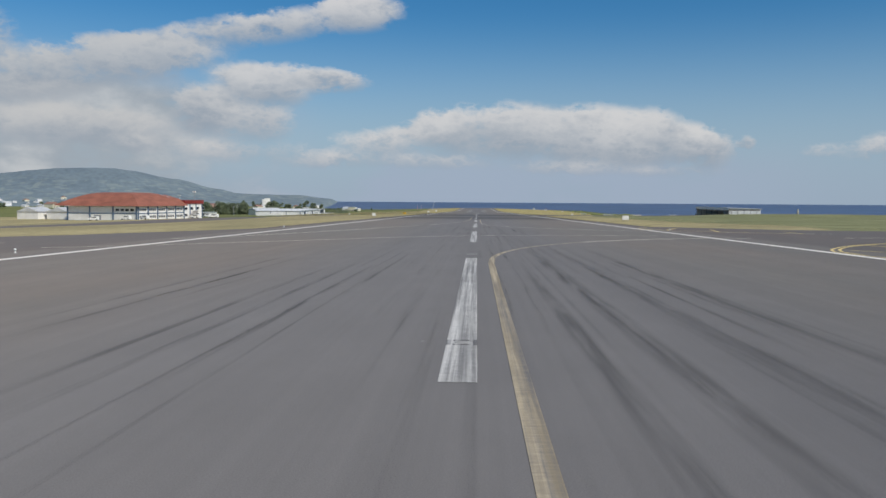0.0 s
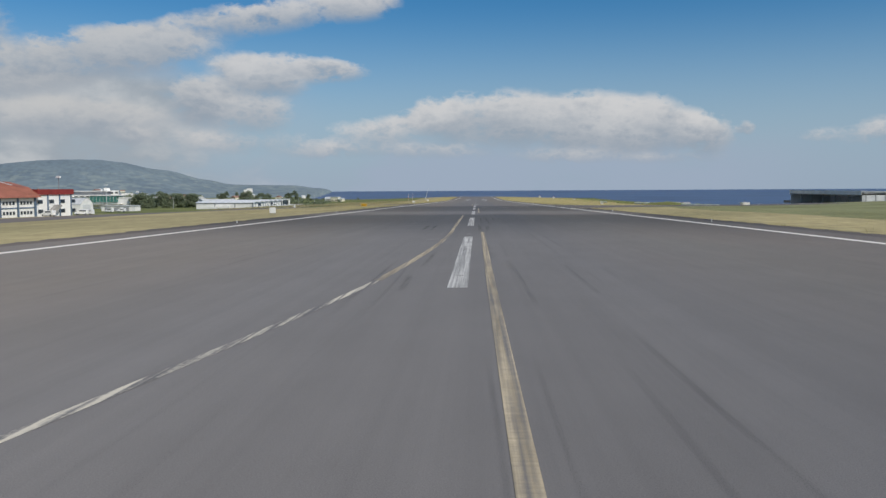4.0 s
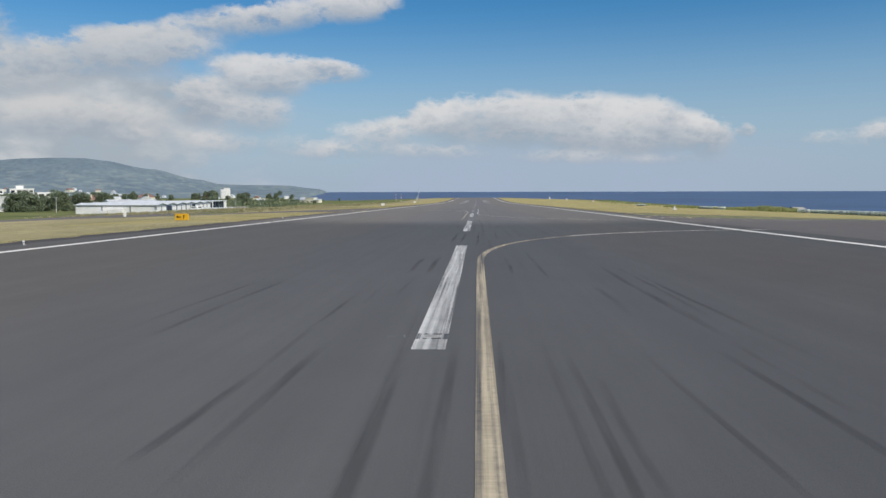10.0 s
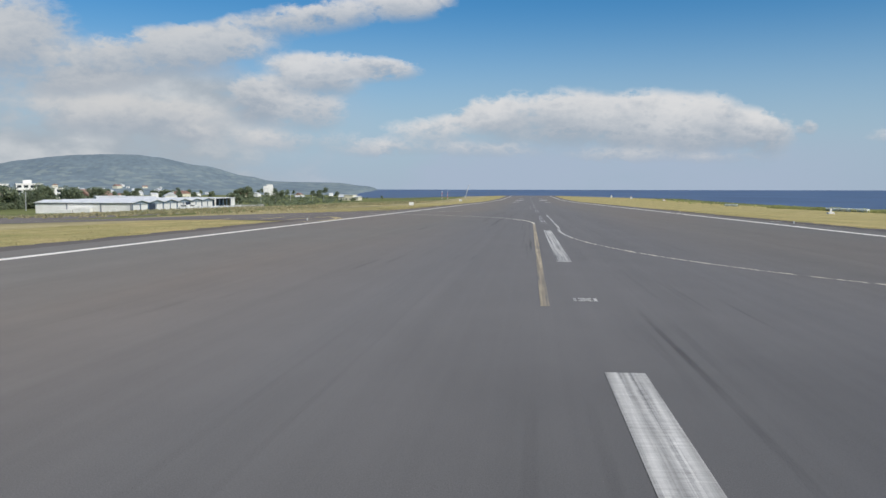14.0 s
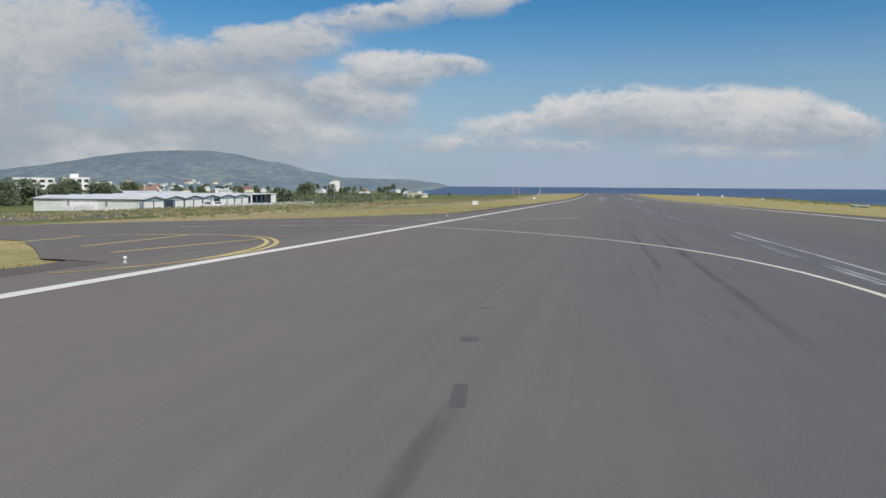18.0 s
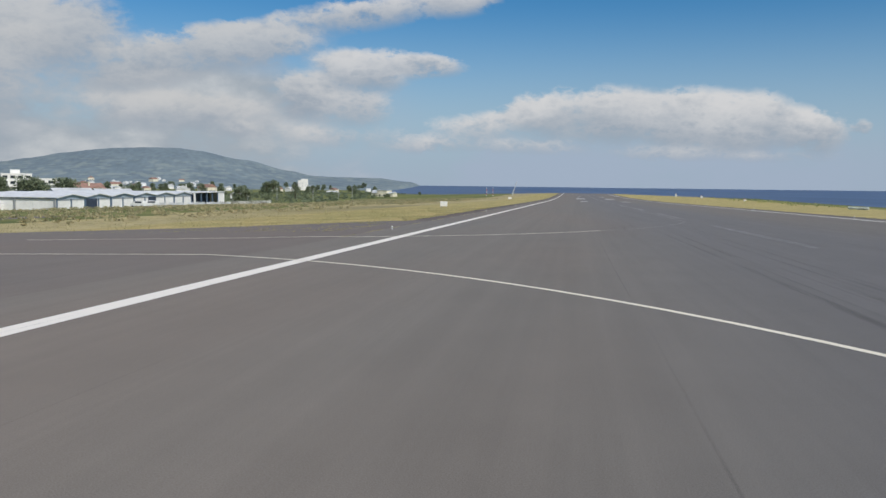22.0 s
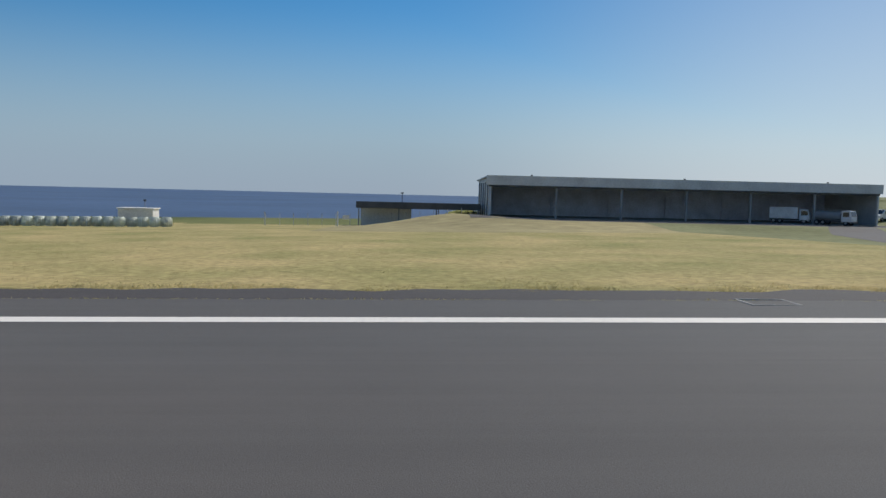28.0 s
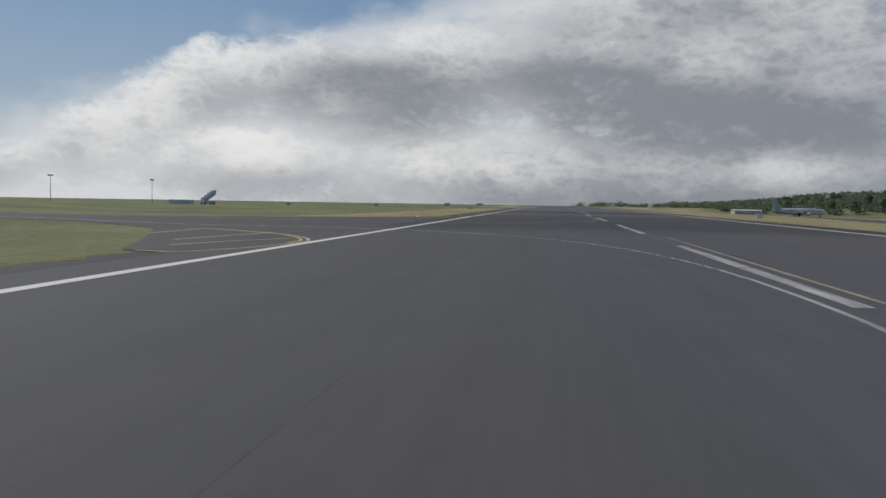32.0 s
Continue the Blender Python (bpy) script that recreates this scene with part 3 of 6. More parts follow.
def box(bm, x0, x1, y0, y1, z0, z1, bevel=0.0):
    r = bmesh.ops.create_cube(bm, size=1.0)
    for v in r["verts"]:
        v.co = Vector(((x0 + x1) / 2 + v.co.x * (x1 - x0), (y0 + y1) / 2 + v.co.y * (y1 - y0), (z0 + z1) / 2 + v.co.z * (z1 - z0)))
    if bevel:
        es = list({e for v in r["verts"] for e in v.link_edges})
        bmesh.ops.bevel(bm, geom=es, offset=bevel, segments=2, affect="EDGES")
    return bm


def boxed(*a, bevel=0.0):
    return box(bmesh.new(), *a, bevel=bevel)


def rod(bm, p, q, r0, r1=None, seg=10):
    p, q = Vector(p), Vector(q)
    r1 = r0 if r1 is None else r1
    m = Matrix.Translation((p + q) / 2) @ (q - p).to_track_quat("Z", "Y").to_matrix().to_4x4()
    bmesh.ops.create_cone(bm, cap_ends=True, segments=seg, radius1=r0, radius2=r1, depth=(q - p).length, matrix=m)
    return bm


def rodded(*a, **k):
    return rod(bmesh.new(), *a, **k)


def prism(bm, outline, a, b, axis="y"):
    """An outline of (u, z) pushed along y (u is x) or along x (u is y)."""
    ends = []
    for d in (a, b):
        ends.append([bm.verts.new((u, d, z) if axis == "y" else (d, u, z)) for u, z in outline])
    bm.faces.new(ends[0])
    bm.faces.new(reversed(ends[1]))
    for i in range(len(outline)):
        j = (i + 1) % len(outline)
        bm.faces.new((ends[0][i], ends[1][i], ends[1][j], ends[0][j]))
    return bm


def smoothstep(a, b, v):
    t = max(0.0, min(1.0, (v - a) / (b - a)))
    return t * t * (3 - 2 * t)


SEA_Z = -24.0


def coast_x(y):
    c = 168.0
    c += 450.0 * (1 - smoothstep(120.0, 345.0, y))
    c += 2500.0 * (1 - smoothstep(-200.0, 150.0, y))
    return c


# skyline of the island hills: azimuth, height over the coastal land
RIDGE = ((-75, 40), (-44, 30), (-41, 42), (-38.5, 60), (-36.5, 80), (-34.5, 104), (-32.5, 132), (-31, 148), (-29.5, 160), (-27.5, 166), (-26, 165), (-25, 154), (-22, 116), (-19, 62), (-17.5, 36), (-15.5, 32), (-13.2, 30), (-11.5, 13), (-9.8, 1), (-5, 0))


def rise_of(y):
    """The runway is straight in its fall and lifts a little towards its far end."""
    k = max(0.0, min(y, 1300.0) - 750.0)
    return 1.45e-5 * k * k


def ground_z(x, y):
    """Height of the land over the whole place."""
    z = -S * max(-420.0, min(y, 1560.0)) + rise_of(y)
    if x > 26:
        fall = 0.0268 * (x - 26) * smoothstep(378.0, 412.0, y)
        z -= min(fall, 3.0)
        z += 1.3 * smoothstep(70, 140, x) * (1 - smoothstep(366.0, 392.0, y)) * smoothstep(120.0, 320.0, y)
        pad = smoothstep(100, 116, x) * (1 - smoothstep(146, 160, x)) * smoothstep(372, 392, y) * (1 - smoothstep(448, 464, y))
        z += (-7.5 - z) * pad
        z += 1.7 * math.exp(-((x - 121.0) / 6.0) ** 2 - ((y - 460.0) / 7.5) ** 2)
    if x < -26:
        z -= min(4.2, 0.0275 * (-x - 26.0)) * smoothstep(-140.0, -40.0, y + 60.0)
        z += 0.25 * smoothstep(40, 90, -x) * math.sin(y * 0.021)
        z = max(z, -22.9)
    # the coast on the sea side, and past the runway's far end
    z -= 46.0 * smoothstep(0.0, 70.0, x - coast_x(y))
    z -= 34.0 * smoothstep(0.0, 90.0, y - 1600.0) * smoothstep(-0.17 * y - 60.0, -0.17 * y + 40.0, x)
    # wooded rise behind the apron, back beyond the runway's start
    side = smoothstep(80.0, 260.0, -x)
    z += side * 14.0 * math.exp(-((x + 330.0) / 190.0) ** 2 - ((y + 330.0) / 190.0) ** 2)
    z += side * 3.0 * math.exp(-((x + 90.0) / 120.0) ** 2 - ((y + 620.0) / 160.0) ** 2)
    # island hills
    dx, dy = x, y - 230.0
    r, az = math.hypot(dx, dy), math.degrees(math.atan2(dx, dy))
    if r > 1500 and -75 < az < -5:
        prof = 0.0
        for (a0, h0), (a1, h1) in zip(RIDGE, RIDGE[1:]):
            if a0 <= az <= a1:
                prof = h0 + (h1 - h0) * smoothstep(a0, a1, az)
        nz = noise.fractal(Vector((x * 0.0016, y * 0.0016, 3.1)), 1.0, 2.0, 6)
        bell = smoothstep(2300.0, 4600.0, r) ** 0.8 if r < 4600 else 1 - smoothstep(4620.0, 4900.0, r)
        z += 4 * smoothstep(1600, 2300, r) + prof * bell * (1 + 0.07 * nz * (1 - smoothstep(3900, 4600, r))) + 5 * nz * bell
    return z


def surface(x, y):
    return -S * y + rise_of(y)


# ---- land and sea ----
def axis_of(*runs):
    out = []
    for a, b, n in runs:
        out += [a + (b - a) * i / n for i in range(n)]
    return out + [runs[-1][1]]


def sheet(name, xs, ys, height, material, label, category="ground", smooth=True):
    verts = [(x, y, height(x, y)) for y in ys for x in xs]
    w = len(xs)
    faces = [(j * w + i, j * w + i + 1, (j + 1) * w + i + 1, (j + 1) * w + i) for j in range(len(ys) - 1) for i in range(w - 1)]
    me = bpy.data.meshes.new(name)
    me.from_pydata(verts, [], faces)
    me.materials.append(material)
    for p in me.polygons:
        p.use_smooth = smooth
    return tagged(new(name, me), label, category, kind="structure")


def land_height(x, y):
    z = ground_z(x, y)
    if abs(x) < 27.2 and -420 < y < 1570:
        z -= 0.06
    return z


land = sheet("ground",
             axis_of((-4800, -2600, 26), (-2600, -600, 40), (-600, -160, 22), (-160, -30, 26), (-30, -27, 1), (-27, 27, 6), (27, 30, 2), (30, 126, 64), (126, 180, 18), (180, 620, 20), (620, 4800, 24)),
             axis_of((-4600, -800, 14), (-800, -100, 40), (-100, 350, 45), (350, 450, 56), (450, 560, 26), (560, 1700, 60), (1700, 2500, 20), (2500, 4950, 60)),
             land_height, M_LAND, "rough green and brown island land", "land")
land.data.materials.append(M_HAZY_HILL)
land.data.materials.append(M_GRASS)
land.data.materials.append(M_OLIVE)
land.data.materials.append(M_BANK)
for p in land.data.polygons:
    c = p.center
    drift = 9.0 * noise.noise(Vector((c.x * 0.03, c.y * 0.02, 1.0)))
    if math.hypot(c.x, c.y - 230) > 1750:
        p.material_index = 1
    elif c.x < -100 and c.y < -50:
        p.material_index = 4
    elif c.x > 26 and 433 < c.y < 1560 and c.x + drift < 140:
        p.material_index = 3 if c.x + drift > 92 and c.y < 475 else 2
    elif c.x > 26 and -300 < c.y <= 433:
        p.material_index = 3 if c.x + drift < 48 and c.y < 330 else 4
    elif -75 - drift < c.x < -26 and 380 + drift * 2 < c.y < 1560:
        p.material_index = 3 if c.x + drift * 0.6 < -50 else 2
    elif c.x < -26 and -300 < c.y < 470:
        p.material_index = 3

sheet("water", axis_of((-4900, 4900, 14)), axis_of((-4900, 4950, 14)), lambda x, y: SEA_Z, M_SEA, "deep blue open sea", "sea", smooth=False)


# ---- runway, taxiways and markings ----
def ribbon(path, width, lift, level=None):
    """A flat band along a path of (x, y), lying on the runway's plane."""
    bm = bmesh.new()
    rows = []
    for i, (x, y) in enumerate(path):
        ax, ay = path[max(0, i - 1)]
        bx, by = path[min(len(path) - 1, i + 1)]
        tx, ty = bx - ax, by - ay
        ln = math.hypot(tx, ty) or 1
        nx, ny = -ty / ln * width / 2, tx / ln * width / 2
        rows.append([bm.verts.new((x + k * nx, y + k * ny, (level or surface)(x, y + k * ny) + lift)) for k in (1, -1)])
    for a, b in zip(rows, rows[1:]):
        bm.faces.new((a[0], a[1], b[1], b[0]))
    return bm


def flat(name, bm, material, label, category, parent=None, kind="structure"):
    ob = new(name, mesh_of(name, bm, material))
    for p in ob.data.polygons:
        if p.normal.z < 0:
            p.flip()
    if parent:
        ob.parent = parent
    return tagged(ob, label, category if not parent else "", kind=kind if not parent else "")


def slab(name, xa, xb, top, material, label, category="pavement", seed=0):
    """A paved strip, 0.3 m thick, following the runway's profile; with a seed its edges are ragged."""
    r = random.Random(seed)
    ys = [-300 + i * 1.25 for i in range(801)] + [700 + i * 20.0 for i in range(1, 41)]
    bm = bmesh.new()
    rows = []
    for y in ys:
        j = (r.uniform(-0.4, 0.4), r.uniform(-0.4, 0.4)) if seed else (0.0, 0.0)
        z = surface(0, y) + top
        rows.append([bm.verts.new(c) for c in ((xa + j[0], y, z - 0.3), (xa + j[0], y, z), (xb + j[1], y, z), (xb + j[1], y, z - 0.3))])
    for a, b in zip(rows, rows[1:]):
        for k in range(3):
            bm.faces.new((a[k], b[k], b[k + 1], a[k + 1]))
    ob = new(name, mesh_of(name, bm, material))
    return tagged(ob, label, category, kind="structure")


shoulder = slab("shoulder", -27.0, 27.0, -0.012, M_SHOULDER, "dark brown asphalt runway shoulder with a ragged grass edge", seed=3)
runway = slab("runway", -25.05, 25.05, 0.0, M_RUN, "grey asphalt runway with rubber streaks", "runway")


def taxiway(name, side, ya, yb, reach, flare, label, flare_hi=None):
    """A taxiway that leaves the runway's edge with flared corners and follows the land."""
    bend = ((22.8, 1.0), (28.5, 0.94), (34.0, 0.66), (41.0, 0.33), (54.0, 0.09), (70.0, 0.0), (reach, 0.0))
    bm = bmesh.new()
    cols = []
    xs = [22.8 + i * 2.0 for i in range(int((reach - 22.8) / 2.0) + 1)]
    for x in xs:
        k = 0.0
        for (xa, ka), (xb, kb) in zip(bend, bend[1:]):
            if xa <= x <= xb:
                k = ka + (kb - ka) * (x - xa) / (xb - xa)
        lo, hi = ya - flare * k, yb + (flare_hi or flare) * k
        n = 40
        cols.append([bm.verts.new((side * x, lo + (hi - lo) * i / n, ground_z(side * x, lo + (hi - lo) * i / n) + (0.03 if x > 26.7 else -0.008))) for i in range(n + 1)])
    for a, b in zip(cols, cols[1:]):
        for i in range(40):
            bm.faces.new((a[i], b[i], b[i + 1], a[i + 1]))
    return flat(name, bm, M_TAXI, label, "taxiway")


taxiway("taxiway_1", 1, 58, 92, 120, 22, "dark asphalt taxiway joining the runway")
taxiway("taxiway_2", 1, 348, 373, 101, 32, "dark asphalt taxiway joining the runway", 45)
taxiway("taxiway_3", -1, 474, 506, 90, 24, "dark asphalt taxiway joining the runway")
taxiway("taxiway_4", -1, 30, 62, 95, 22, "dark asphalt taxiway joining the runway")
def draped(name, path, width, material, label, category):
    """A road laid over the land along a path."""
    bm = bmesh.new()
    rows = []
    pts = []
    for (xa, ya), (xb, yb) in zip(path, path[1:]):
        n = max(2, int(math.hypot(xb - xa, yb - ya) / 1.5))
        pts += [(xa + (xb - xa) * i / n, ya + (yb - ya) * i / n) for i in range(n)]
    pts.append(path[-1])
    for i, (x, y) in enumerate(pts):
        (ax, ay), (bx, by) = pts[max(0, i - 2)], pts[min(len(pts) - 1, i + 2)]
        ln = math.hypot(bx - ax, by - ay)
        nx, ny = -(by - ay) / ln * width / 2, (bx - ax) / ln * width / 2
        rows.append([bm.verts.new((x + k * nx, y + k * ny, ground_z(x + k * nx, y + k * ny) - 0.006 + 0.02 * max(0.0, min(1.0, (abs(x + k * nx) - 26.4) / 2.0)))) for k in (1, 0.75, 0.5, 0.25, 0, -0.25, -0.5, -0.75, -1)])
    for a, b in zip(rows, rows[1:]):
        for k in range(8):
            bm.faces.new((a[k], a[k + 1], b[k + 1], b[k]))
    return flat(name, bm, material, label, category)


draped("service_road", [(25.6, 437.0), (36, 434.5), (60, 427.5), (90, 416), (117, 402)], 6.2, M_TAXI, "narrow grey asphalt service road to the hangar", "road")
draped("apron", [(-112, -80), (-112, 240), (-112, 575)], 44.0, M_TAXI, "weathered asphalt apron along the terminal", "apron")
draped("hangar_apron", [(119.5, 388), (120.5, 456)], 7.0, M_TAXI, "strip of grey asphalt before the hangar", "apron")


def pave_z(x, y):
    """Top of the shoulder and taxiway paving."""
    return ground_z(x, y) + 0.034 * max(0.0, min(1.0, (abs(x) - 24.8) / 2.0))


def line(name, path, width, material, label, lift=0.006):
    return flat(name, ribbon(path, width, lift, pave_z), material, label, "marking")


def bez(p0, p1, p2, p3, n=28):
    out = []
    for i in range(n + 1):
        t = i / n
        a, b, c, d = (1 - t) ** 3, 3 * t * (1 - t) ** 2, 3 * t * t * (1 - t), t ** 3
        out.append((a * p0[0] + b * p1[0] + c * p2[0] + d * p3[0], a * p0[1] + b * p1[1] + c * p2[1] + d * p3[1]))
    return out


for side in (-1, 1):
    line("edge_marking", [(side * 22.05, y) for y in range(-300, 1501, 50)], 0.6, M_EDGE, "white runway edge line painted on asphalt")
for k in range(-5, 25):
    y = 50 * k
    ob = flat("centreline_stripe", ribbon([(0, y), (0, y + 15), (0, y + 30)], 0.58, 0.006), M_WHITE if k < 9 else M_FADED, "worn white centreline stripe on asphalt", "marking")
    tagged(ob, group="centreline stripes")
rnd = random.Random(21)
for k in range(-1, 16):
    y = 30 * k + 33.5 if k < 8 else 243.3 + 29.0 * (k - 7)
    z = surface(0, y)
    lt = thing("centreline_light", 0, y, z, "flush runway light in a worn white painted patch", "runway light", "centreline lights", kind="structure")
    tone = M_FADED if k % 2 else M_WHITE
    for name, x0, x1, y0, y1 in (("patch_end", -0.29, -0.21, -0.3, 0.3), ("patch_end", 0.21, 0.29, -0.3, 0.3), ("patch_side", -0.17, 0.17, -0.3, -0.17), ("patch_side", -0.17, 0.17, 0.17, 0.3)):
        bm = bmesh.new()
        bm.faces.new([bm.verts.new((px, py, 0.008 - S * py)) for px, py in ((x0, y0), (x1, y0), (x1, y1), (x0, y1))])
        part(name, bm, tone, lt)
    bm = bmesh.new()
    bmesh.ops.create_cone(bm, cap_ends=True, segments=20, radius1=0.16, radius2=0.13, depth=0.02, matrix=Matrix.Translation((0, 0, 0.004)))
    part("lamp_body", bm, M_CONCRETE, lt, "worn grey flush lamp body")
    for _ in range(5):
        fx, fy = rnd.uniform(-0.85, -0.45), rnd.uniform(-0.12, 0.12)
        bm = bmesh.new()
        bm.faces.new([bm.verts.new((fx + px * 0.05, fy + py * 0.04, 0.007 - S * (fy + py * 0.04))) for px, py in ((0, 0), (1, 0.2), (0.8, 1), (0.1, 0.8))])
        part("paint_fleck", bm, M_FADED, lt)
line("saw_cut", [(-2.5, 176.6), (-1.8, 176.6), (-1.1, 176.6)], 0.11, M_WHITE, "thin pale saw cut across the asphalt")
YL = "worn yellow taxi line painted on asphalt"
line("taxi_line", [(0.95, y) for y in range(-60, 26, 10)] + bez((0.95, 26), (0.95, 54.9), (23.2, 65.1), (24, 63.6))[:12], 0.28, M_YELLOW, YL)
line("taxi_line", bez((0.95, 26), (0.95, 54.9), (23.2, 65.1), (24, 63.6))[11:-3] + [(40, 67), (100, 69)], 0.26, M_CREAMLINE, "pale taxi line curving off the centreline")
line("taxi_line", bez((-26, 36), (-1.3, 61.2), (-9.9, 68.4), (24, 70)), 0.17, M_CREAMLINE, "pale taxi line crossing the runway")
line("taxi_line", [(-36, 46)] + bez((-24, 52), (-18.8, 58), (-5.1, 121.7), (-2.5, 152))[:17], 0.2, M_CREAMLINE, "pale taxi line joining the centreline")
line("taxi_line", bez((-24, 52), (-18.8, 58), (-5.1, 121.7), (-2.5, 152))[16:], 0.2, M_WORNLINE, "broken, nearly worn-off taxi line on asphalt")
line("taxi_line", bez((-2.5, 152), (-1.43, 168.2), (-1.2, 182), (-1.36, 195)) + [(-1.37, 220), (-1.38, 243)], 0.26, M_YELLOW, YL)
line("taxi_line", bez((40, 80), (5.2, 85.9), (0.97, 112.7), (1.0, 134))[:16], 0.2, M_CREAMLINE, "pale taxi line joining the centreline")
line("taxi_line", bez((40, 80), (5.2, 85.9), (0.97, 112.7), (1.0, 134))[15:], 0.2, M_WORNLINE, "broken, nearly worn-off taxi line on asphalt")
line("taxi_line", [(1.0, 134), (0.97, 150), (0.98, 187)], 0.26, M_YELLOW, YL)
line("taxi_line", [(0.93, 263), (0.94, 290), (0.95, 319)] + bez((0.95, 319), (0.95, 342.9), (15.0, 351.2), (24, 353.6))[1:13], 0.28, M_YELLOW, YL)
line("taxi_line", bez((0.95, 319), (0.95, 342.9), (15.0, 351.2), (24, 353.6))[12:] + [(40, 355.5), (100, 359)], 0.24, M_CREAMLINE, "pale taxi line curving off the centreline")
line("taxi_line", [(100, 364)] + bez((86, 364), (64, 364), (52, 377), (40, 379.5))[:-1] + bez((40, 379.5), (8.2, 376.3), (-0.54, 404.0), (1.05, 436))[:12], 0.2, M_CREAMLINE, "pale taxi line joining the centreline")
line("taxi_line", bez((40, 379.5), (8.2, 376.3), (-0.54, 404.0), (1.05, 436))[11:-5], 0.2, M_WORNLINE, "broken, nearly worn-off taxi line on asphalt")
line("taxi_line", bez((40, 379.5), (8.2, 376.3), (-0.54, 404.0), (1.05, 436))[-6:] + [(1.05, 450), (1.1, 484)], 0.2, M_WHITE, "faded pale taxi line beside the centreline")
line("taxi_line", [(-1.0, 387), (-0.97, 410), (-0.92, 445)], 0.22, M_YELLOW, YL)
line("taxi_line", bez((-0.92, 445), (-0.92, 474.1), (-20.3, 486.8), (-27, 486.2)) + [(-40, 487), (-88, 489)], 0.21, M_CREAMLINE, "pale taxi line curving off the centreline")
line("taxi_line", [(-88, 497), (-40, 498)] + bez((-32, 498.5), (-18, 500), (-4.5, 519), (-1.1, 541))[:17], 0.2, M_CREAMLINE, "pale taxi line joining the centreline")
line("taxi_line", bez((-32, 498.5), (-18, 500), (-4.5, 519), (-1.1, 541))[16:] + [(-1.0, 600)], 0.18, M_FADED, "broken, nearly worn-off taxi line on asphalt")


def island(side, y_base, away, stretch):
    """Yellow shoulder marking at a taxiway's corner: a double curved outline with bars running off it."""
    holder = thing("chevron_marking", 0, 0, 0, "yellow painted shoulder marking beside the taxiway", "marking", kind="structure")

    def at(u, v):
        return side * u, y_base + away * v * stretch

    for off in (0.0, 0.5):
        p = bez(at(36.4 + off * 0.3, 1.1), at(31 + off, 4.2 + off * 0.3), at(24 + off, 11.0), at(22.6 + off, 17.7), 22) + bez(at(22.6 + off, 17.7), at(22.4 + off, 21), at(22.6 + off * 0.6, 25), at(25.4, 30.1), 12)[1:]
        flat("outline", ribbon(p[:-9] if off else p, 0.2, 0.008, pave_z), M_YELLOW2, "", "", holder)
    for (ua, va), (ub, vb) in (((36.6, 1.1), (37.4, 9.3)), ((28.9, 6.4), (31.1, 17.8)), ((24.7, 14.8), (28.2, 24.2)), ((25.4, 30.1), (27.4, 29.4))):
        flat("bar", ribbon([at(ua, va), at((ua + ub) / 2, (va + vb) / 2), at(ub, vb)], 0.26, 0.008, pave_z), M_YELLOW2, "", "", holder)
    return holder


left = thing("chevron_marking", 0, 0, 0, "yellow painted shoulder marking beside the taxiway", "marking", kind="structure")
for off in (0.0, 0.55):
    p = bez((-42, 471.2), (-33, 473.6 - off * 0.4), (-24.5 - off, 470.0 - off), (-22.8 - off * 0.8, 458.0), 24) + bez((-22.8 - off * 0.8, 458.0), (-22.6, 453), (-22.6, 450), (-24.6, 446.6), 10)[1:]
    flat("outline", ribbon(p, 0.24, 0.008, pave_z), M_YELLOW2, "", "", left)
for pts in (((-40.2, 470.3), (-39.4, 463.0), (-38.6, 454.5)), ((-33.2, 471.0), (-32.8, 465.0), (-32.5, 459.5)), ((-26.0, 464.9), (-26.9, 460.5), (-28.0, 455.0))):
    flat("bar", ribbon(pts, 0.24, 0.008, pave_z), M_YELLOW2, "", "", left)
island(1, 57.0, -1, 1.0)
island(1, 78.5, 1, 1.0)
island(1, 332.5, -1, 1.0)
line("shoulder_bar", [(-30.5, 87.2), (-28.5, 87.4), (-26.2, 87.6)], 0.26, M_YELLOW2, "yellow bar painted on the shoulder")
island(1, 386.4, 1, 1.0)
# threshold bars and touchdown marks near the far end
for i in range(12):
    x = -20.4 + i * 3.7
    tagged(flat("threshold_bar", ribbon([(x, 1180), (x, 1210)], 1.8, 0.006), M_FADED, "white threshold bar painted on asphalt", "marking"), group="threshold bars")
for k, y in enumerate((1030, 900, 770)):
    for side in (-1, 1):
        tagged(flat("aiming_bar", ribbon([(side * 8, y), (side * 8, y + (45 if k == 1 else 22))], 5 if k == 1 else 3, 0.006), M_WHITE, "white touchdown bar painted on asphalt", "marking"), group="touchdown bars")

# rubber streaks left by wheels
def deposit(name, x, y0, ln, w, strength, material, label, category, wobble=0.0, seed=0):
    """A narrow band along the runway, full in the middle and thinning to nothing at its edges and ends."""
    r = random.Random(seed)
    n = max(6, int(ln / 4))
    verts, faces, amount = [], [], []
    for j in range(n + 1):
        f = j / n
        yy = y0 + ln * f
        cx = x + wobble * math.sin(f * 3 + seed)
        fade = min(1.0, f * 4, (1 - f) * 3) * strength * r.uniform(0.75, 1.0)
        for k, q in ((-0.5, 0.0), (-0.22, 1.0), (0.22, 1.0), (0.5, 0.0)):
            verts.append((cx + k * w, yy, surface(0, yy) + 0.0035))
            amount.append(max(0.0, fade * q))
    for j in range(n):
        for k in range(3):
            a = j * 4 + k
            faces.append((a, a + 1, a + 5, a + 4))
    me = bpy.data.meshes.new(name)
    me.from_pydata(verts, [], faces)
    me.attributes.new("deposit", "FLOAT", "POINT").data.foreach_set("value", amount)
    me.materials.append(material)
    return tagged(new(name, me), label, category, kind="structure")


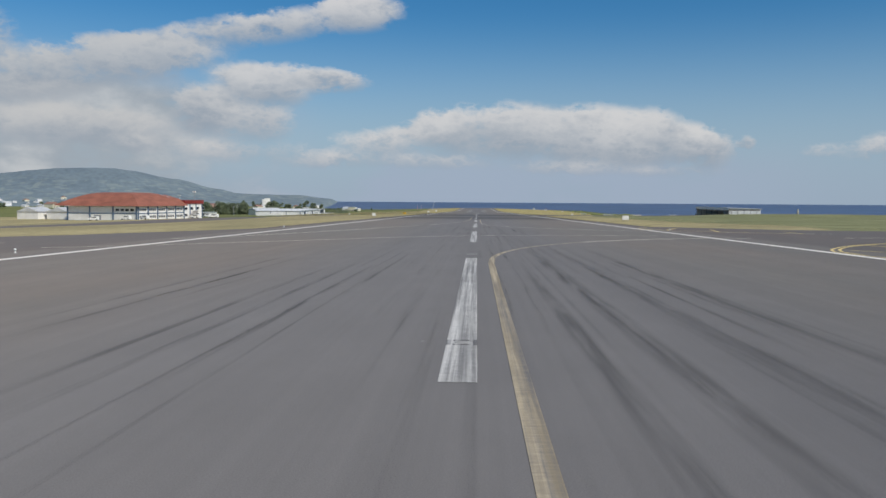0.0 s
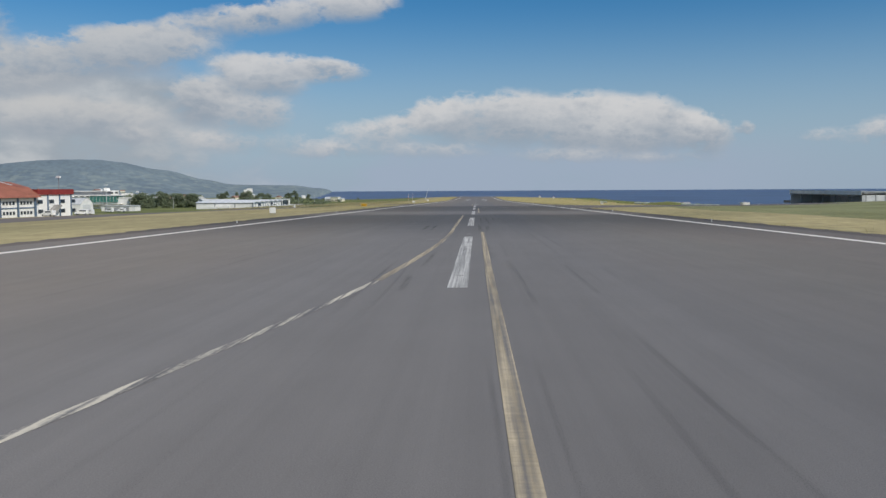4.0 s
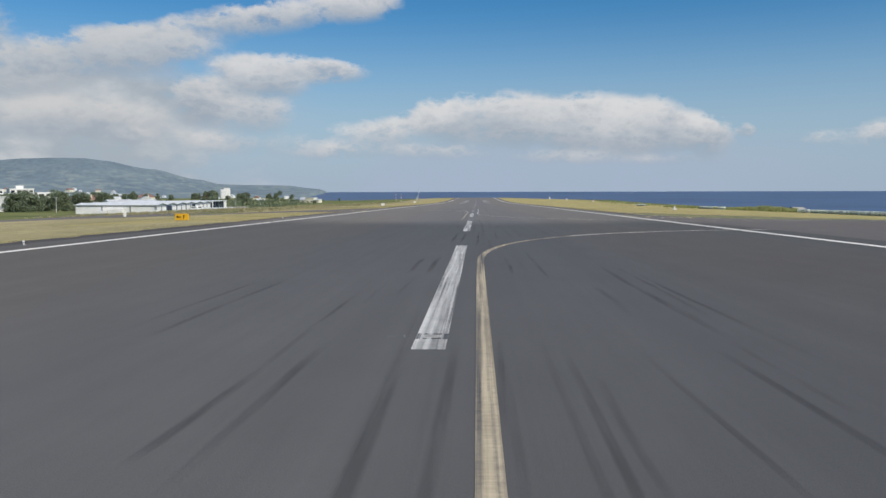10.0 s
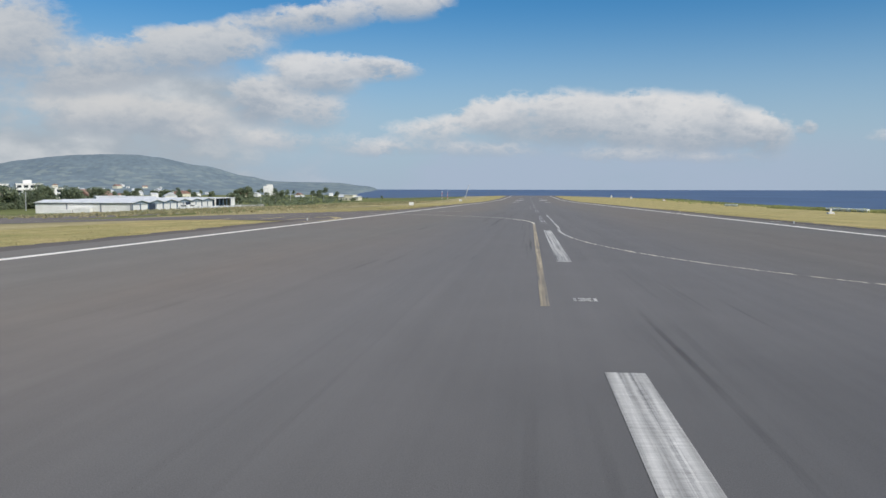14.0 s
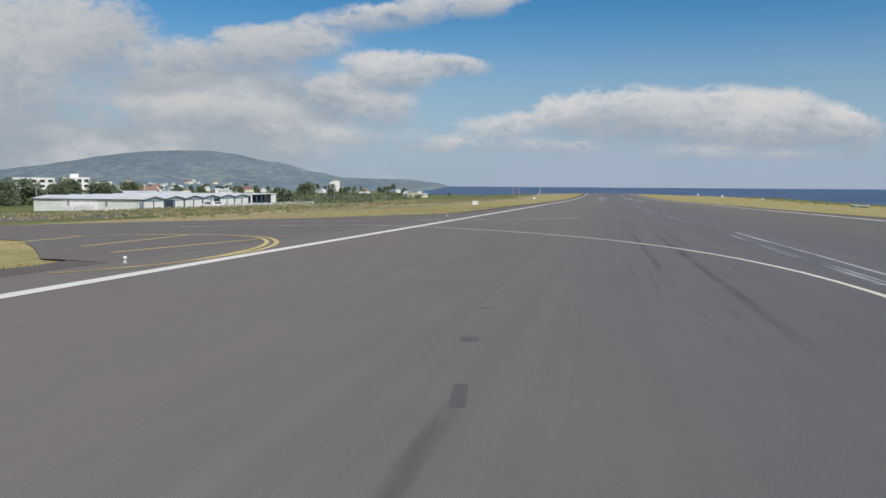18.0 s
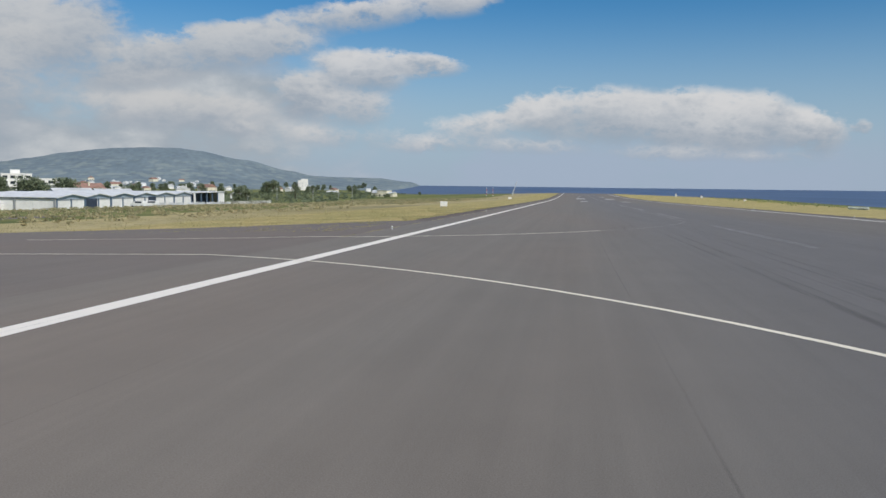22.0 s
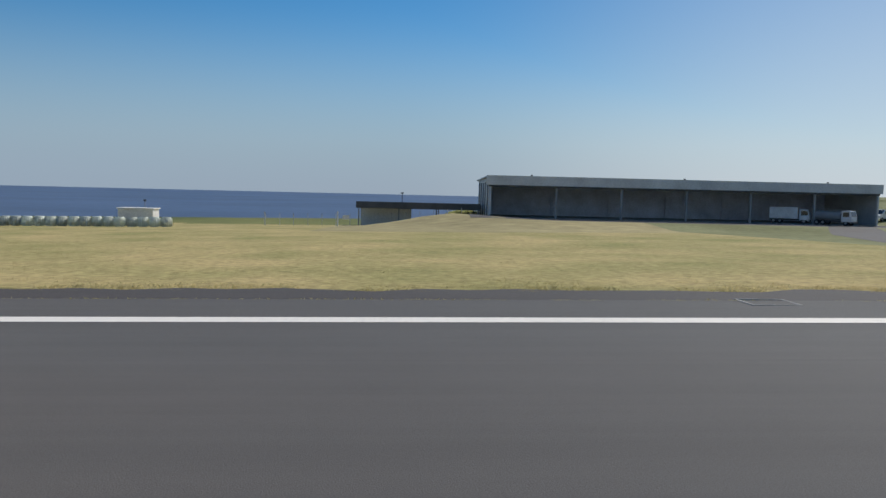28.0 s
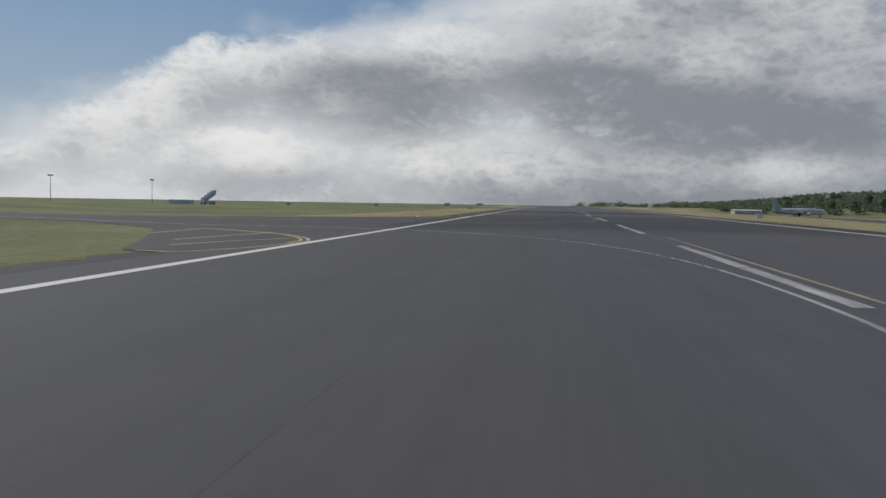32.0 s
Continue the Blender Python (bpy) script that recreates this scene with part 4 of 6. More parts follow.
RL = "dark rubber streak left by tyres on asphalt"
rnd = random.Random(11)
for i in range(190):
    y0, ln, w = rnd.uniform(-40, 540) if i < 140 else rnd.uniform(-20, 120), rnd.choice((rnd.uniform(4, 14), rnd.uniform(12, 45))), rnd.uniform(0.10, 0.27)
    lane = rnd.choice((-8.6, -6.0, -4.4, -2.5, -1.1, -1.1, 1.2, 1.2, 2.2, 3.2, 4.6, 6.4)) + rnd.gauss(0, 0.45)
    power = rnd.uniform(0.2, 0.75)
    for twin in (-0.35, 0.35):
        tagged(deposit("rubber_mark", lane + twin, y0 + rnd.uniform(-2, 2), ln * rnd.uniform(0.7, 1.0), w, power * rnd.uniform(0.6, 1.0), M_RUBBER, RL, "tyre mark", rnd.uniform(-0.06, 0.06), i), group="tyre marks")
for x, y0, ln, w in ((3.6, -14, 60, 0.75), (5.2, -12, 50, 0.65), (2.4, -14, 42, 0.5), (7.2, -6, 50, 0.6), (-4.3, -4, 30, 0.3), (-5.3, -4, 34, 0.3), (-6.1, -4, 30, 0.3), (-8.7, 2, 26, 0.26), (-9.6, 4, 30, 0.22), (-3.6, 10, 24, 0.25),
                     (-1.44, 88, 14, 0.24), (-0.72, 89, 14, 0.24), (-1.0, 82, 9, 0.12), (-0.5, 82, 13, 0.12), (1.22, 82, 15, 0.16), (4.8, 84, 13, 0.3), (5.5, 84, 14, 0.22), (-8.5, 166, 12, 0.16), (-1.6, 149, 5, 0.25), (-1.4, 157, 9, 0.22), (1.9, 146, 14, 0.2), (3.8, 148, 10, 0.2),
                     (0.8, 188, 16, 0.4), (1.4, 187, 14, 0.4), (-3.8, 190, 14, 0.35), (-3.1, 190, 13, 0.3), (1.0, 215, 14, 0.2), (1.64, 215, 15, 0.16), (-2.83, 246, 7, 0.3), (-2.1, 246, 6.5, 0.3), (-1.44, 314, 8, 0.24), (-0.8, 313, 9, 0.26), (2.0, 313, 9, 0.18), (3.15, 312, 14, 0.2), (0.85, 330, 12, 0.2),
                     (-0.65, 333, 15, 0.26), (-0.06, 333, 16, 0.24), (0.95, 334, 14, 0.14), (2.1, 337, 12, 0.14), (-0.35, 288, 13, 0.26), (0.4, 290, 11, 0.22), (2.2, 291, 9, 0.16), (6.2, 299, 15, 0.2), (-6.15, 446, 46, 0.36), (-4.65, 436, 50, 0.42), (-3.8, 466, 20, 0.28), (-1.42, 92, 9, 0.22), (-0.75, 79, 15, 0.2), (-0.6, 66, 13, 0.3), (-1.65, 66, 11, 0.2), (0.33, 64, 11, 0.18), (0.7, 64, 10, 0.2), (1.28, 64, 20, 0.17), (4.7, 77, 17, 0.4), (5.7, 80, 14, 0.3), (5.25, 66, 17, 0.35), (6.95, 76, 10, 0.2), (-4.5, 72, 9, 0.2), (-3.95, 71, 6, 0.18), (1.2, 98, 8, 0.2), (1.95, 96, 10, 0.2),
                     (2.5, 293, 5, 0.16), (3.6, 293, 7, 0.14), (-5.16, 301, 11, 0.24), (-5.95, 303, 8, 0.18), (-2.46, 294, 4.5, 0.2), (-1.83, 293, 8, 0.22), (-2.36, 298, 11, 0.16), (4.16, 304, 6, 0.24), (5.4, 301, 17, 0.26), (5.9, 304, 13, 0.2), (4.83, 292, 8.5, 0.2), (5.3, 296, 5, 0.16), (1.18, 295, 6, 0.14),
                     (1.28, 368, 6.5, 0.16), (2.1, 367, 6, 0.2), (1.35, 364, 2.6, 0.2), (0.55, 358, 8, 0.18), (2.15, 358.5, 6.5, 0.18), (1.28, 359.5, 3, 0.14), (2.68, 358, 5, 0.2), (-0.86, 357, 7, 0.16), (1.06, 374, 13, 0.16), (-7.1, 450, 6, 0.12), (-6.55, 447, 7, 0.14),
                     (3.2, 60, 40, 0.2), (-2.6, 75, 30, 0.2), (-1.35, 404, 16, 0.16)):
    tagged(deposit("rubber_mark", x, y0, ln, w, 1.0, M_RUBBER, RL, "tyre mark", 0.05, int(x * 10 + y0)), group="tyre marks")

M_JOINT = streaky("joint_filler", (0.118, 0.11, 0.104))
M_SEAM = rubbed("joint_seam", (0.05, 0.047, 0.045), 0.32)
for x in (-18.2, -10.8, 10.8, 18.2):
    for k in range(20):
        deposit("paving_joint", x, -60 + k * 38.0, 39.5, 0.05, 0.7, M_SEAM, "dark longitudinal joint between asphalt lanes", "joint", 0.04, k + int(x))
for y0, w, l in ((431.5, 0.2, 4.0), (438.6, 0.32, 0.4), (442.6, 0.32, 0.22)):
    line("repair_patch", [(-9.75 - (y0 - 431) * 0.07, y0 + (l - 1.2 if l > 1 else 0)), (-9.9 - (y0 - 431) * 0.07, y0 + l)], w, M_JOINT, "dark filled repair in the asphalt", 0.003)
deposit("repair_seal", -9.84, 429.5, 5.6, 0.34, 0.9, M_RUBBER, "dark sealant running out along the asphalt", "repair", 0.02, 3)


# ---- hangar on the sea side ----
def hangar():
    h = thing("hangar", 125.0, 393.4, -7.45, "long dark open-fronted hangar with a light grey fascia", "hangar")
    ln, dp, top = 59.4, 15.5, 6.05
    part("rear_wall", boxed(dp - 0.25, dp, 0, ln, 0, top - 0.3), M_HALL, h)
    part("end_wall", boxed(0.3, dp - 0.25, 0.0, 0.25, 0, top - 0.3), M_FASCIA, h, "pale sheet end wall")
    part("end_wall", boxed(0.3, dp - 0.25, ln - 0.25, ln, 0, top - 0.3), M_FASCIA, h, "pale sheet end wall")
    for i in range(5):
        part("end_rib", boxed(1.0 + i * 3.1, 1.25 + i * 3.1, ln, ln + 0.12, 0, top - 0.9), M_DARKSTEEL, h)
        part("end_rib", boxed(1.0 + i * 3.1, 1.25 + i * 3.1, -0.12, 0, 0, top - 0.9), M_GREYWALL, h)
    part("roof", prism(bmesh.new(), [(-0.3, top - 0.12), (dp + 0.4, top - 0.55), (dp + 0.4, top - 0.35), (-0.3, top + 0.08)], -0.3, ln + 0.3), M_ROOFGREY, h, "shallow sheet roof")
    part("fascia", boxed(-0.45, -0.3, -0.35, ln + 0.35, top - 1.25, top + 0.15), M_FASCIA, h, "light grey fascia board")
    part("lintel", boxed(-0.25, 0.1, 0, ln, top - 1.5, top - 1.2), M_DARKSTEEL, h)
    for i in range(7):
        y = i * (ln - 0.4) / 6
        part("column", boxed(-0.1, 0.2, y, y + 0.28, 0, top - 1.2, bevel=0.02), M_GREYWALL if 0 < i < 6 else M_FASCIA, h)
        part("roof_beam", boxed(0.1, dp - 0.3, y, y + 0.3, top - 1.25, top - 0.75), M_DARKSTEEL, h)
    part("floor", boxed(-2.5, dp, 0, ln, -0.4, 0.03), M_CONCRETE, h)
    for i in range(6):
        part("partition", boxed(dp - 0.6, dp - 0.3, 1.5 + i * 9.7, 8.5 + i * 9.7, 0, 3.6), M_HALL, h)
    for y in (8.0, 30.0, 53.0):
        part("roof_vent", rodded((0.2, y, top + 0.05), (0.2, y, top + 0.35), 0.16), M_DARKSTEEL, h)
    return h


hangar()


def wheel(parent, x, y, r=0.45, w=0.28):
    tyre = part("tyre", rodded((x - w / 2, y, r), (x + w / 2, y, r), r, seg=18), M_TYRE, parent)
    part("rim", rodded((x - w / 2 - 0.02, y, r), (x + w / 2 + 0.02, y, r), r * 0.55, seg=14), M_STEEL, tyre)


def truck(x, y, z, turn, label, tank=True):
    t = thing("truck", x, y, z, label, "truck", turn=turn)
    part("chassis", boxed(-0.45, 0.45, -3.4, 3.3, 0.55, 0.8), M_DARKSTEEL, t)
    cab = bmesh.new()
    prism(cab, [(3.35, 0.6), (3.35, 1.55), (3.05, 2.55), (1.75, 2.6), (1.6, 2.4), (1.6, 0.6)], -1.1, 1.1, axis="x")
    bmesh.ops.bevel(cab, geom=list(cab.edges), offset=0.06, segments=2, affect="EDGES")
    c = part("cab", cab, M_TRUCK, t, "white cab")
    part("windscreen", prism(bmesh.new(), [(3.37, 1.55), (3.09, 2.42), (3.06, 2.42), (3.33, 1.55)], -0.95, 0.95, axis="x"), M_GLASS, c)
    for s in (-1, 1):
        part("side_window", boxed(s * 1.1 - 0.015, s * 1.1 + 0.015, 1.9, 2.95, 1.5, 2.3), M_GLASS, c)
        part("mirror", boxed(s * 1.25 - 0.05, s * 1.25 + 0.05, 2.9, 3.05, 1.6, 2.05), M_DARKSTEEL, c)
        part("headlight", boxed(s * 0.8 - 0.15, s * 0.8 + 0.15, 3.34, 3.4, 0.8, 1.0), M_LENS, c)
    if tank:
        body = bmesh.new()
        rod(body, (0, -3.3, 1.6), (0, 1.3, 1.6), 0.8, seg=20)
        part("tank", body, M_GREYWALL, t, "grey tank")
        part("walkway", boxed(-0.4, 0.4, -3.0, 1.0, 2.58, 2.66), M_STEEL, t)
    else:
        part("load_body", boxed(-1.15, 1.15, -3.4, 1.4, 0.85, 2.9, bevel=0.05), M_TRUCK, t)
    part("bumper", boxed(-1.1, 1.1, 3.35, 3.5, 0.4, 0.65), M_DARKSTEEL, t)
    for s in (-0.95, 0.95):
        for yy in (2.4, -1.6, -2.7):
            wheel(t, s, yy)
    t.matrix_world = t.matrix_world @ Matrix.Scale(0.85, 4)
    return t


truck(123.0, 401.2, -7.42, 125, "white airport truck with a grey tank by the hangar")
truck(128.0, 405.6, -7.42, 150, "white box truck parked inside the dark hangar", tank=False)


def pickup(x, y, z, turn, label):
    t = thing("van", x, y, z, label, "van", turn=turn)
    b = bmesh.new()
    prism(b, [(-2.3, 0.35), (-2.3, 1.75), (-2.1, 1.95), (0.7, 1.95), (1.5, 1.15), (2.25, 0.95), (2.35, 0.4)], -0.88, 0.88, axis="x")
    bmesh.ops.bevel(b, geom=list(b.edges), offset=0.07, segments=2, affect="EDGES")
    body = part("body", b, M_TRUCK, t)
    part("windscreen", prism(bmesh.new(), [(0.78, 1.88), (1.5, 1.2), (1.55, 1.22), (0.83, 1.92)], -0.75, 0.75, axis="x"), M_GLASS, body)
    for s in (-1, 1):
        part("side_window", boxed(s * 0.885 - 0.01, s * 0.885 + 0.01, -1.6, 0.6, 1.3, 1.75), M_GLASS, body)
        part("headlight", boxed(s * 0.6 - 0.14, s * 0.6 + 0.14, 2.27, 2.34, 0.7, 0.88), M_LENS, body)
        for yy in (-1.45, 1.5):
            wheel(t, s * 0.8, yy, 0.33, 0.2)
    return t


pickup(137.0, 385.4, ground_z(137, 385.4) - 0.04, 30, "white van parked past the end of the hangar")


def lean_to():
    b = thing("open_shed", 130.0, 453.5, -8.35, "low dark-roofed open shed on posts beside the hangar", "shed")
    part("roof", prism(bmesh.new(), [(-0.4, 1.75), (8.4, 1.95), (8.4, 2.35), (-0.4, 2.75)], 0, 19.0), M_DARKSTEEL, b, "thick dark flat roof")
    for i in range(4):
        part("post", boxed(0.0, 0.18, 0.2 + i * 6.1, 0.38 + i * 6.1, -1.5, 2.4), M_GREYWALL, b)
        part("post", boxed(7.8, 7.98, 0.2 + i * 6.1, 0.38 + i * 6.1, -1.5, 2.2), M_GREYWALL, b)
    part("low_wall", boxed(4.5, 4.7, 10.5, 18.5, -1.5, 1.9), M_WALL, b, "pale wall under the roof")
    part("lamp_bracket", rodded((0.2, 12, 2.7), (0.2, 12, 4.1), 0.05), M_DARKSTEEL, b)
    part("camera_head", boxed(0.05, 0.4, 11.8, 12.2, 4.05, 4.25), M_DARKSTEEL, b)
    return b


lean_to()

# ---- wrapped bales, hut, posts and cane on the sea side ----
bale_bm = bmesh.new()
bmesh.ops.create_cone(bale_bm, cap_ends=True, segments=20, radius1=0.72, radius2=0.72, depth=1.25, matrix=Matrix.Translation((0, 0, 0.62)))
bmesh.ops.bevel(bale_bm, geom=list(bale_bm.edges), offset=0.16, segments=3, affect="EDGES")
for v in bale_bm.verts:
    k = noise.noise(v.co * 2.3) * 0.06
    v.co += Vector((v.co.x, v.co.y, 0)) * k
BALE = mesh_of("hay_bale", bale_bm, M_BALE, smooth=True)


def bale_row(xa, ya, xb, yb, n, skip=()):
    rnd = random.Random(int(ya))
    for i in range(n):
        if i in skip:
            continue
        f = i / (n - 1)
        x, y = xa + (xb - xa) * f + rnd.uniform(-0.15, 0.15), ya + (yb - ya) * f
        ob = new("hay_bale", BALE)
        ob.matrix_world = pose(x, y, ground_z(x, y) - 0.03, rnd.uniform(-3, 3), rnd.uniform(-3, 3), rnd.uniform(0, 360))
        tagged(ob, "round hay bale in pale green-white plastic wrap on grass", "hay bale", "row of wrapped bales")


bale_row(109.0, 495.0, 112.0, 570.0, 53, skip=(44, 45))
bale_row(111.5, 652.0, 107.5, 678.0, 20)
bale_row(112.0, 826.0, 110.0, 842.0, 9)


def hut():
    x, y = 122.0, 503.0
    b = thing("utility_hut", x, y, ground_z(x, y), "small white flat-roofed utility hut beside the bales", "hut")
    part("wall", boxed(0, 3.0, -2.4, 0.6, -0.5, 2.25, bevel=0.02), M_WALL, b)
    part("annex", boxed(0.15, 3.0, 0.65, 2.5, -0.5, 2.2, bevel=0.02), M_WALL, b)
    part("roof", boxed(-0.15, 3.15, -2.55, 2.6, 2.25, 2.4), M_WALL, b)
    part("mast", rodded((1.0, -1.0, 2.4), (1.0, -1.0, 3.4), 0.06), M_STEEL, b)
    part("anemometer", boxed(0.85, 1.15, -1.15, -0.85, 3.35, 3.6), M_DARKSTEEL, b)
    return b


hut()
post = thing("fence_post", 128, 486, ground_z(128, 486), "slim grey fence post above the shore", "post", "shore fence posts")
part("shaft", rodded((0, 0, -0.3), (0, 0, 1.9), 0.035), M_ROOFGREY, post)
part("cap", boxed(-0.07, 0.07, -0.07, 0.07, 1.9, 1.98), M_STEEL, post)
for i in range(1, 16):
    y = 488 - i * 2.1
    copy_thing(post, pose(128 + (i % 3) * 0.2, y, ground_z(128, y) - 0.2))
sgn = thing("shore_sign", 120, 474.5, ground_z(120, 474.5), "white post with a small white sign on grass", "sign")
part("post", rodded((0, 0, -0.2), (0, 0, 2.1), 0.09), M_WALL, sgn)
part("panel", boxed(-0.04, 0.04, -1.6, -0.7, 1.0, 1.6), M_WALL, sgn)
wm = thing("marker_block", 67.5, 562.0, ground_z(67.5, 562), "small white concrete marker with a stub post", "marker")
part("base", boxed(-0.7, 0.7, -0.7, 0.7, -0.2, 0.35, bevel=0.05), M_WALL, wm)
part("stub", boxed(-0.25, 0.25, -0.25, 0.25, 0.35, 1.15, bevel=0.03), M_WALL, wm)


# ---- plants ----
def leaf_cloud(rnd, clumps, per, size, flat_k=0.7):
    verts, faces = [], []
    for cx, cy, cz, r in clumps:
        for _ in range(per):
            d = Vector((rnd.gauss(0, 1), rnd.gauss(0, 1), rnd.gauss(0, 1))).normalized() * r * (0.55 + 0.5 * rnd.random())
            c = Vector((cx + d.x, cy + d.y, cz + d.z * flat_k))
            u = Vector((rnd.gauss(0, 1), rnd.gauss(0, 1), rnd.gauss(0, 0.7))).normalized() * size * rnd.uniform(0.6, 1.3)
            w = u.cross(Vector((rnd.gauss(0, 1), rnd.gauss(0, 1), rnd.gauss(0, 1)))).normalized() * size * rnd.uniform(0.4, 0.9)
            k = len(verts)
            verts += [c - u, c + w, c + u, c - w]
            faces.append((k, k + 1, k + 2, k + 3))
    me = bpy.data.meshes.new("crown")
    me.from_pydata([tuple(v) for v in verts], [], faces)
    return me


def tree(name, x, y, z, height, spread, seed, label, clumps=14, per=90, leaf=0.28, trunk_k=0.25, material=None):
    rnd = random.Random(seed)
    t = thing(name, x, y, z, label, "tree")
    tk = bmesh.new()
    rod(tk, (0, 0, -0.3), (0.1, 0.05, height * 0.55), height * 0.035, height * 0.015, 8)
    cl = []
    for i in range(clumps):
        a, f = rnd.uniform(0, 6.283), rnd.random()
        rr = spread * (0.25 + 0.6 * rnd.random()) * (1 - 0.45 * f)
        p = (math.cos(a) * rr, math.sin(a) * rr, height * (trunk_k + (0.92 - trunk_k) * f))
        cl.append((*p, spread * rnd.uniform(0.28, 0.48)))
        rod(tk, (0, 0, height * (0.25 + 0.25 * f)), p, height * 0.012, height * 0.004, 5)
    part("trunk", tk, M_BARK, t)
    me = leaf_cloud(rnd, cl, per, leaf)
    me.materials.append(material or M_HAZY_LEAF)
    ob = new("crown", me)
    ob.parent = t
    return t


broad = [tree("tree", x, y, ground_z(x, y) - 0.2, h, 7.5, 20 + i, "broad dark green tree in a dense clump behind the sheds", clumps=30, per=150, leaf=0.5, trunk_k=0.12)
         for i, (x, y, h) in enumerate(((-255, 738, 11.5), (-246, 752, 12.5), (-240, 768, 11.5), (-232, 780, 11.0)))]
norfolk = thing("pine_tree", -205, 1000, ground_z(-205, 1000), "tall dark conifer with tiers of drooping limbs", "tree")
tk = bmesh.new()
rod(tk, (0, 0, -0.3), (0, 0, 12.5), 0.4, 0.08, 8)
tiers = []
for i in range(9):
    hz, rr = 3.0 + i * 1.05, 4.0 - i * 0.36
    for k in range(7):
        a = k * 0.9 + i * 0.4
        tip = (math.cos(a) * rr, math.sin(a) * rr, hz + 0.5)
        rod(tk, (0, 0, hz), tip, 0.08, 0.03, 5)
        tiers += [(tip[0] * f, tip[1] * f, hz + 0.4 * f, 0.55) for f in (0.45, 0.75, 1.0)]
part("trunk", tk, M_BARK, norfolk)
me = leaf_cloud(random.Random(3), tiers, 14, 0.35, 0.5)
me.materials.append(M_HAZY_LEAF)
ob = new("crown", me)
ob.parent = norfolk
far_tree = tree("tree", -330, 1000, ground_z(-330, 1000), 9.0, 5.5, 31, "dark green tree among distant houses", clumps=18, per=60, leaf=0.6, trunk_k=0.12)
rnd = random.Random(5)
for i, (x, y) in enumerate(((-254, 722), (-247, 712), (-262, 728), (-268, 752), (-262, 766), (-250, 790), (-243, 797), (-290, 800), (-300, 812), (-312, 820), (-322, 832), (-335, 846), (-280, 786), (-318, 915), (-306, 905), (-262, 822), (-252, 835))):
    copy_thing(broad[i % 4], pose(x, y, ground_z(x, y) - 0.2, 0, 0, rnd.uniform(0, 360)) @ Matrix.Scale(rnd.uniform(0.72, 0.9) * (0.7 if y > 795 else 1.0), 4))
spots = [(rnd.uniform(-420, -170), rnd.uniform(900, 1350), rnd.uniform(0.2, 0.38)) for _ in range(40)]
spots += [(-0.13 * yy + rnd.uniform(-120, 0) - 60, yy, rnd.uniform(0.25, 0.42)) for yy in [rnd.uniform(1050, 1800) for _ in range(45)]]
spots += [(rnd.uniform(-900, -300), rnd.uniform(1350, 2200), rnd.uniform(0.8, 1.3)) for _ in range(60)]
spots += [(-330, 1284, 1.5), (-336, 1280, 1.3), (-205, 905, 0.95), (-200, 902, 0.8)]
for x, y, k in spots:
    copy_thing(far_tree, pose(x, y, ground_z(x, y) - 0.2, 0, 0, rnd.uniform(0, 360)) @ Matrix.Scale(k, 4))
for i, (x, y) in enumerate(((-201, 954), (-212, 1023), (-196, 1012), (-182, 1029), (-183, 1069), (-232, 660), (-214, 690))):
    p = thing("utility_pole", x, y, ground_z(x, y), "slim pale utility pole on rough grass", "pole", "utility poles")
    part("shaft", rodded((0, 0, -0.3), (0.1, 0, 8.0), 0.14, 0.09), M_ROOFGREY, p)
    part("cross_arm", boxed(-0.9, 0.9, -0.06, 0.06, 7.5, 7.65), M_ROOFGREY, p)
fence = thing("picket_fence", -150, 765, ground_z(-150, 765), "low white picket fence beyond the last shed", "fence")
for i in range(24):
    fx, fy = -9.0 * i / 23, 70.0 * i / 23
    fz = ground_z(-150 + fx, 765 + fy) - ground_z(-150, 765)
    part("picket", boxed(fx - 0.1, fx + 0.1, fy - 0.35, fy + 0.35, fz - 0.2, fz + 1.7, bevel=0.03), M_WALL, fence)
part("rail", rodded((-0.1, 0, 0.7), (-9.1, 70, 0.7 + ground_z(-159, 835) - ground_z(-150, 765)), 0.06), M_ROOFGREY, fence)
back_tree = tree("tree", -180, -130, ground_z(-180, -130), 10.0, 5.0, 41, "dark tree on the wooded rise", clumps=10, per=60, leaf=0.55)
for i in range(40):
    x, y = rnd.uniform(-420, -150), rnd.uniform(-260, -120)
    copy_thing(back_tree, pose(x, y, ground_z(x, y) - 0.3, 0, 0, rnd.uniform(0, 360)) @ Matrix.Scale(rnd.uniform(0.6, 1.1), 4))


def thicket(name, count, region, rmin, rmax, per, leaf, material, label, seed, flat_k=0.7):
    """Many bushes or far trees as one mass of leaves."""
    r = random.Random(seed)
    cl = []
    for _ in range(count):
        x, y = region(r)
        q = r.uniform(rmin, rmax)
        cl.append((x, y, ground_z(x, y) + q * 0.55, q))
    me = leaf_cloud(r, cl, per, leaf, flat_k)
    me.materials.append(material)
    return tagged(new(name, me), label, "shrubs" if rmax < 3 else "trees", kind="stuff")


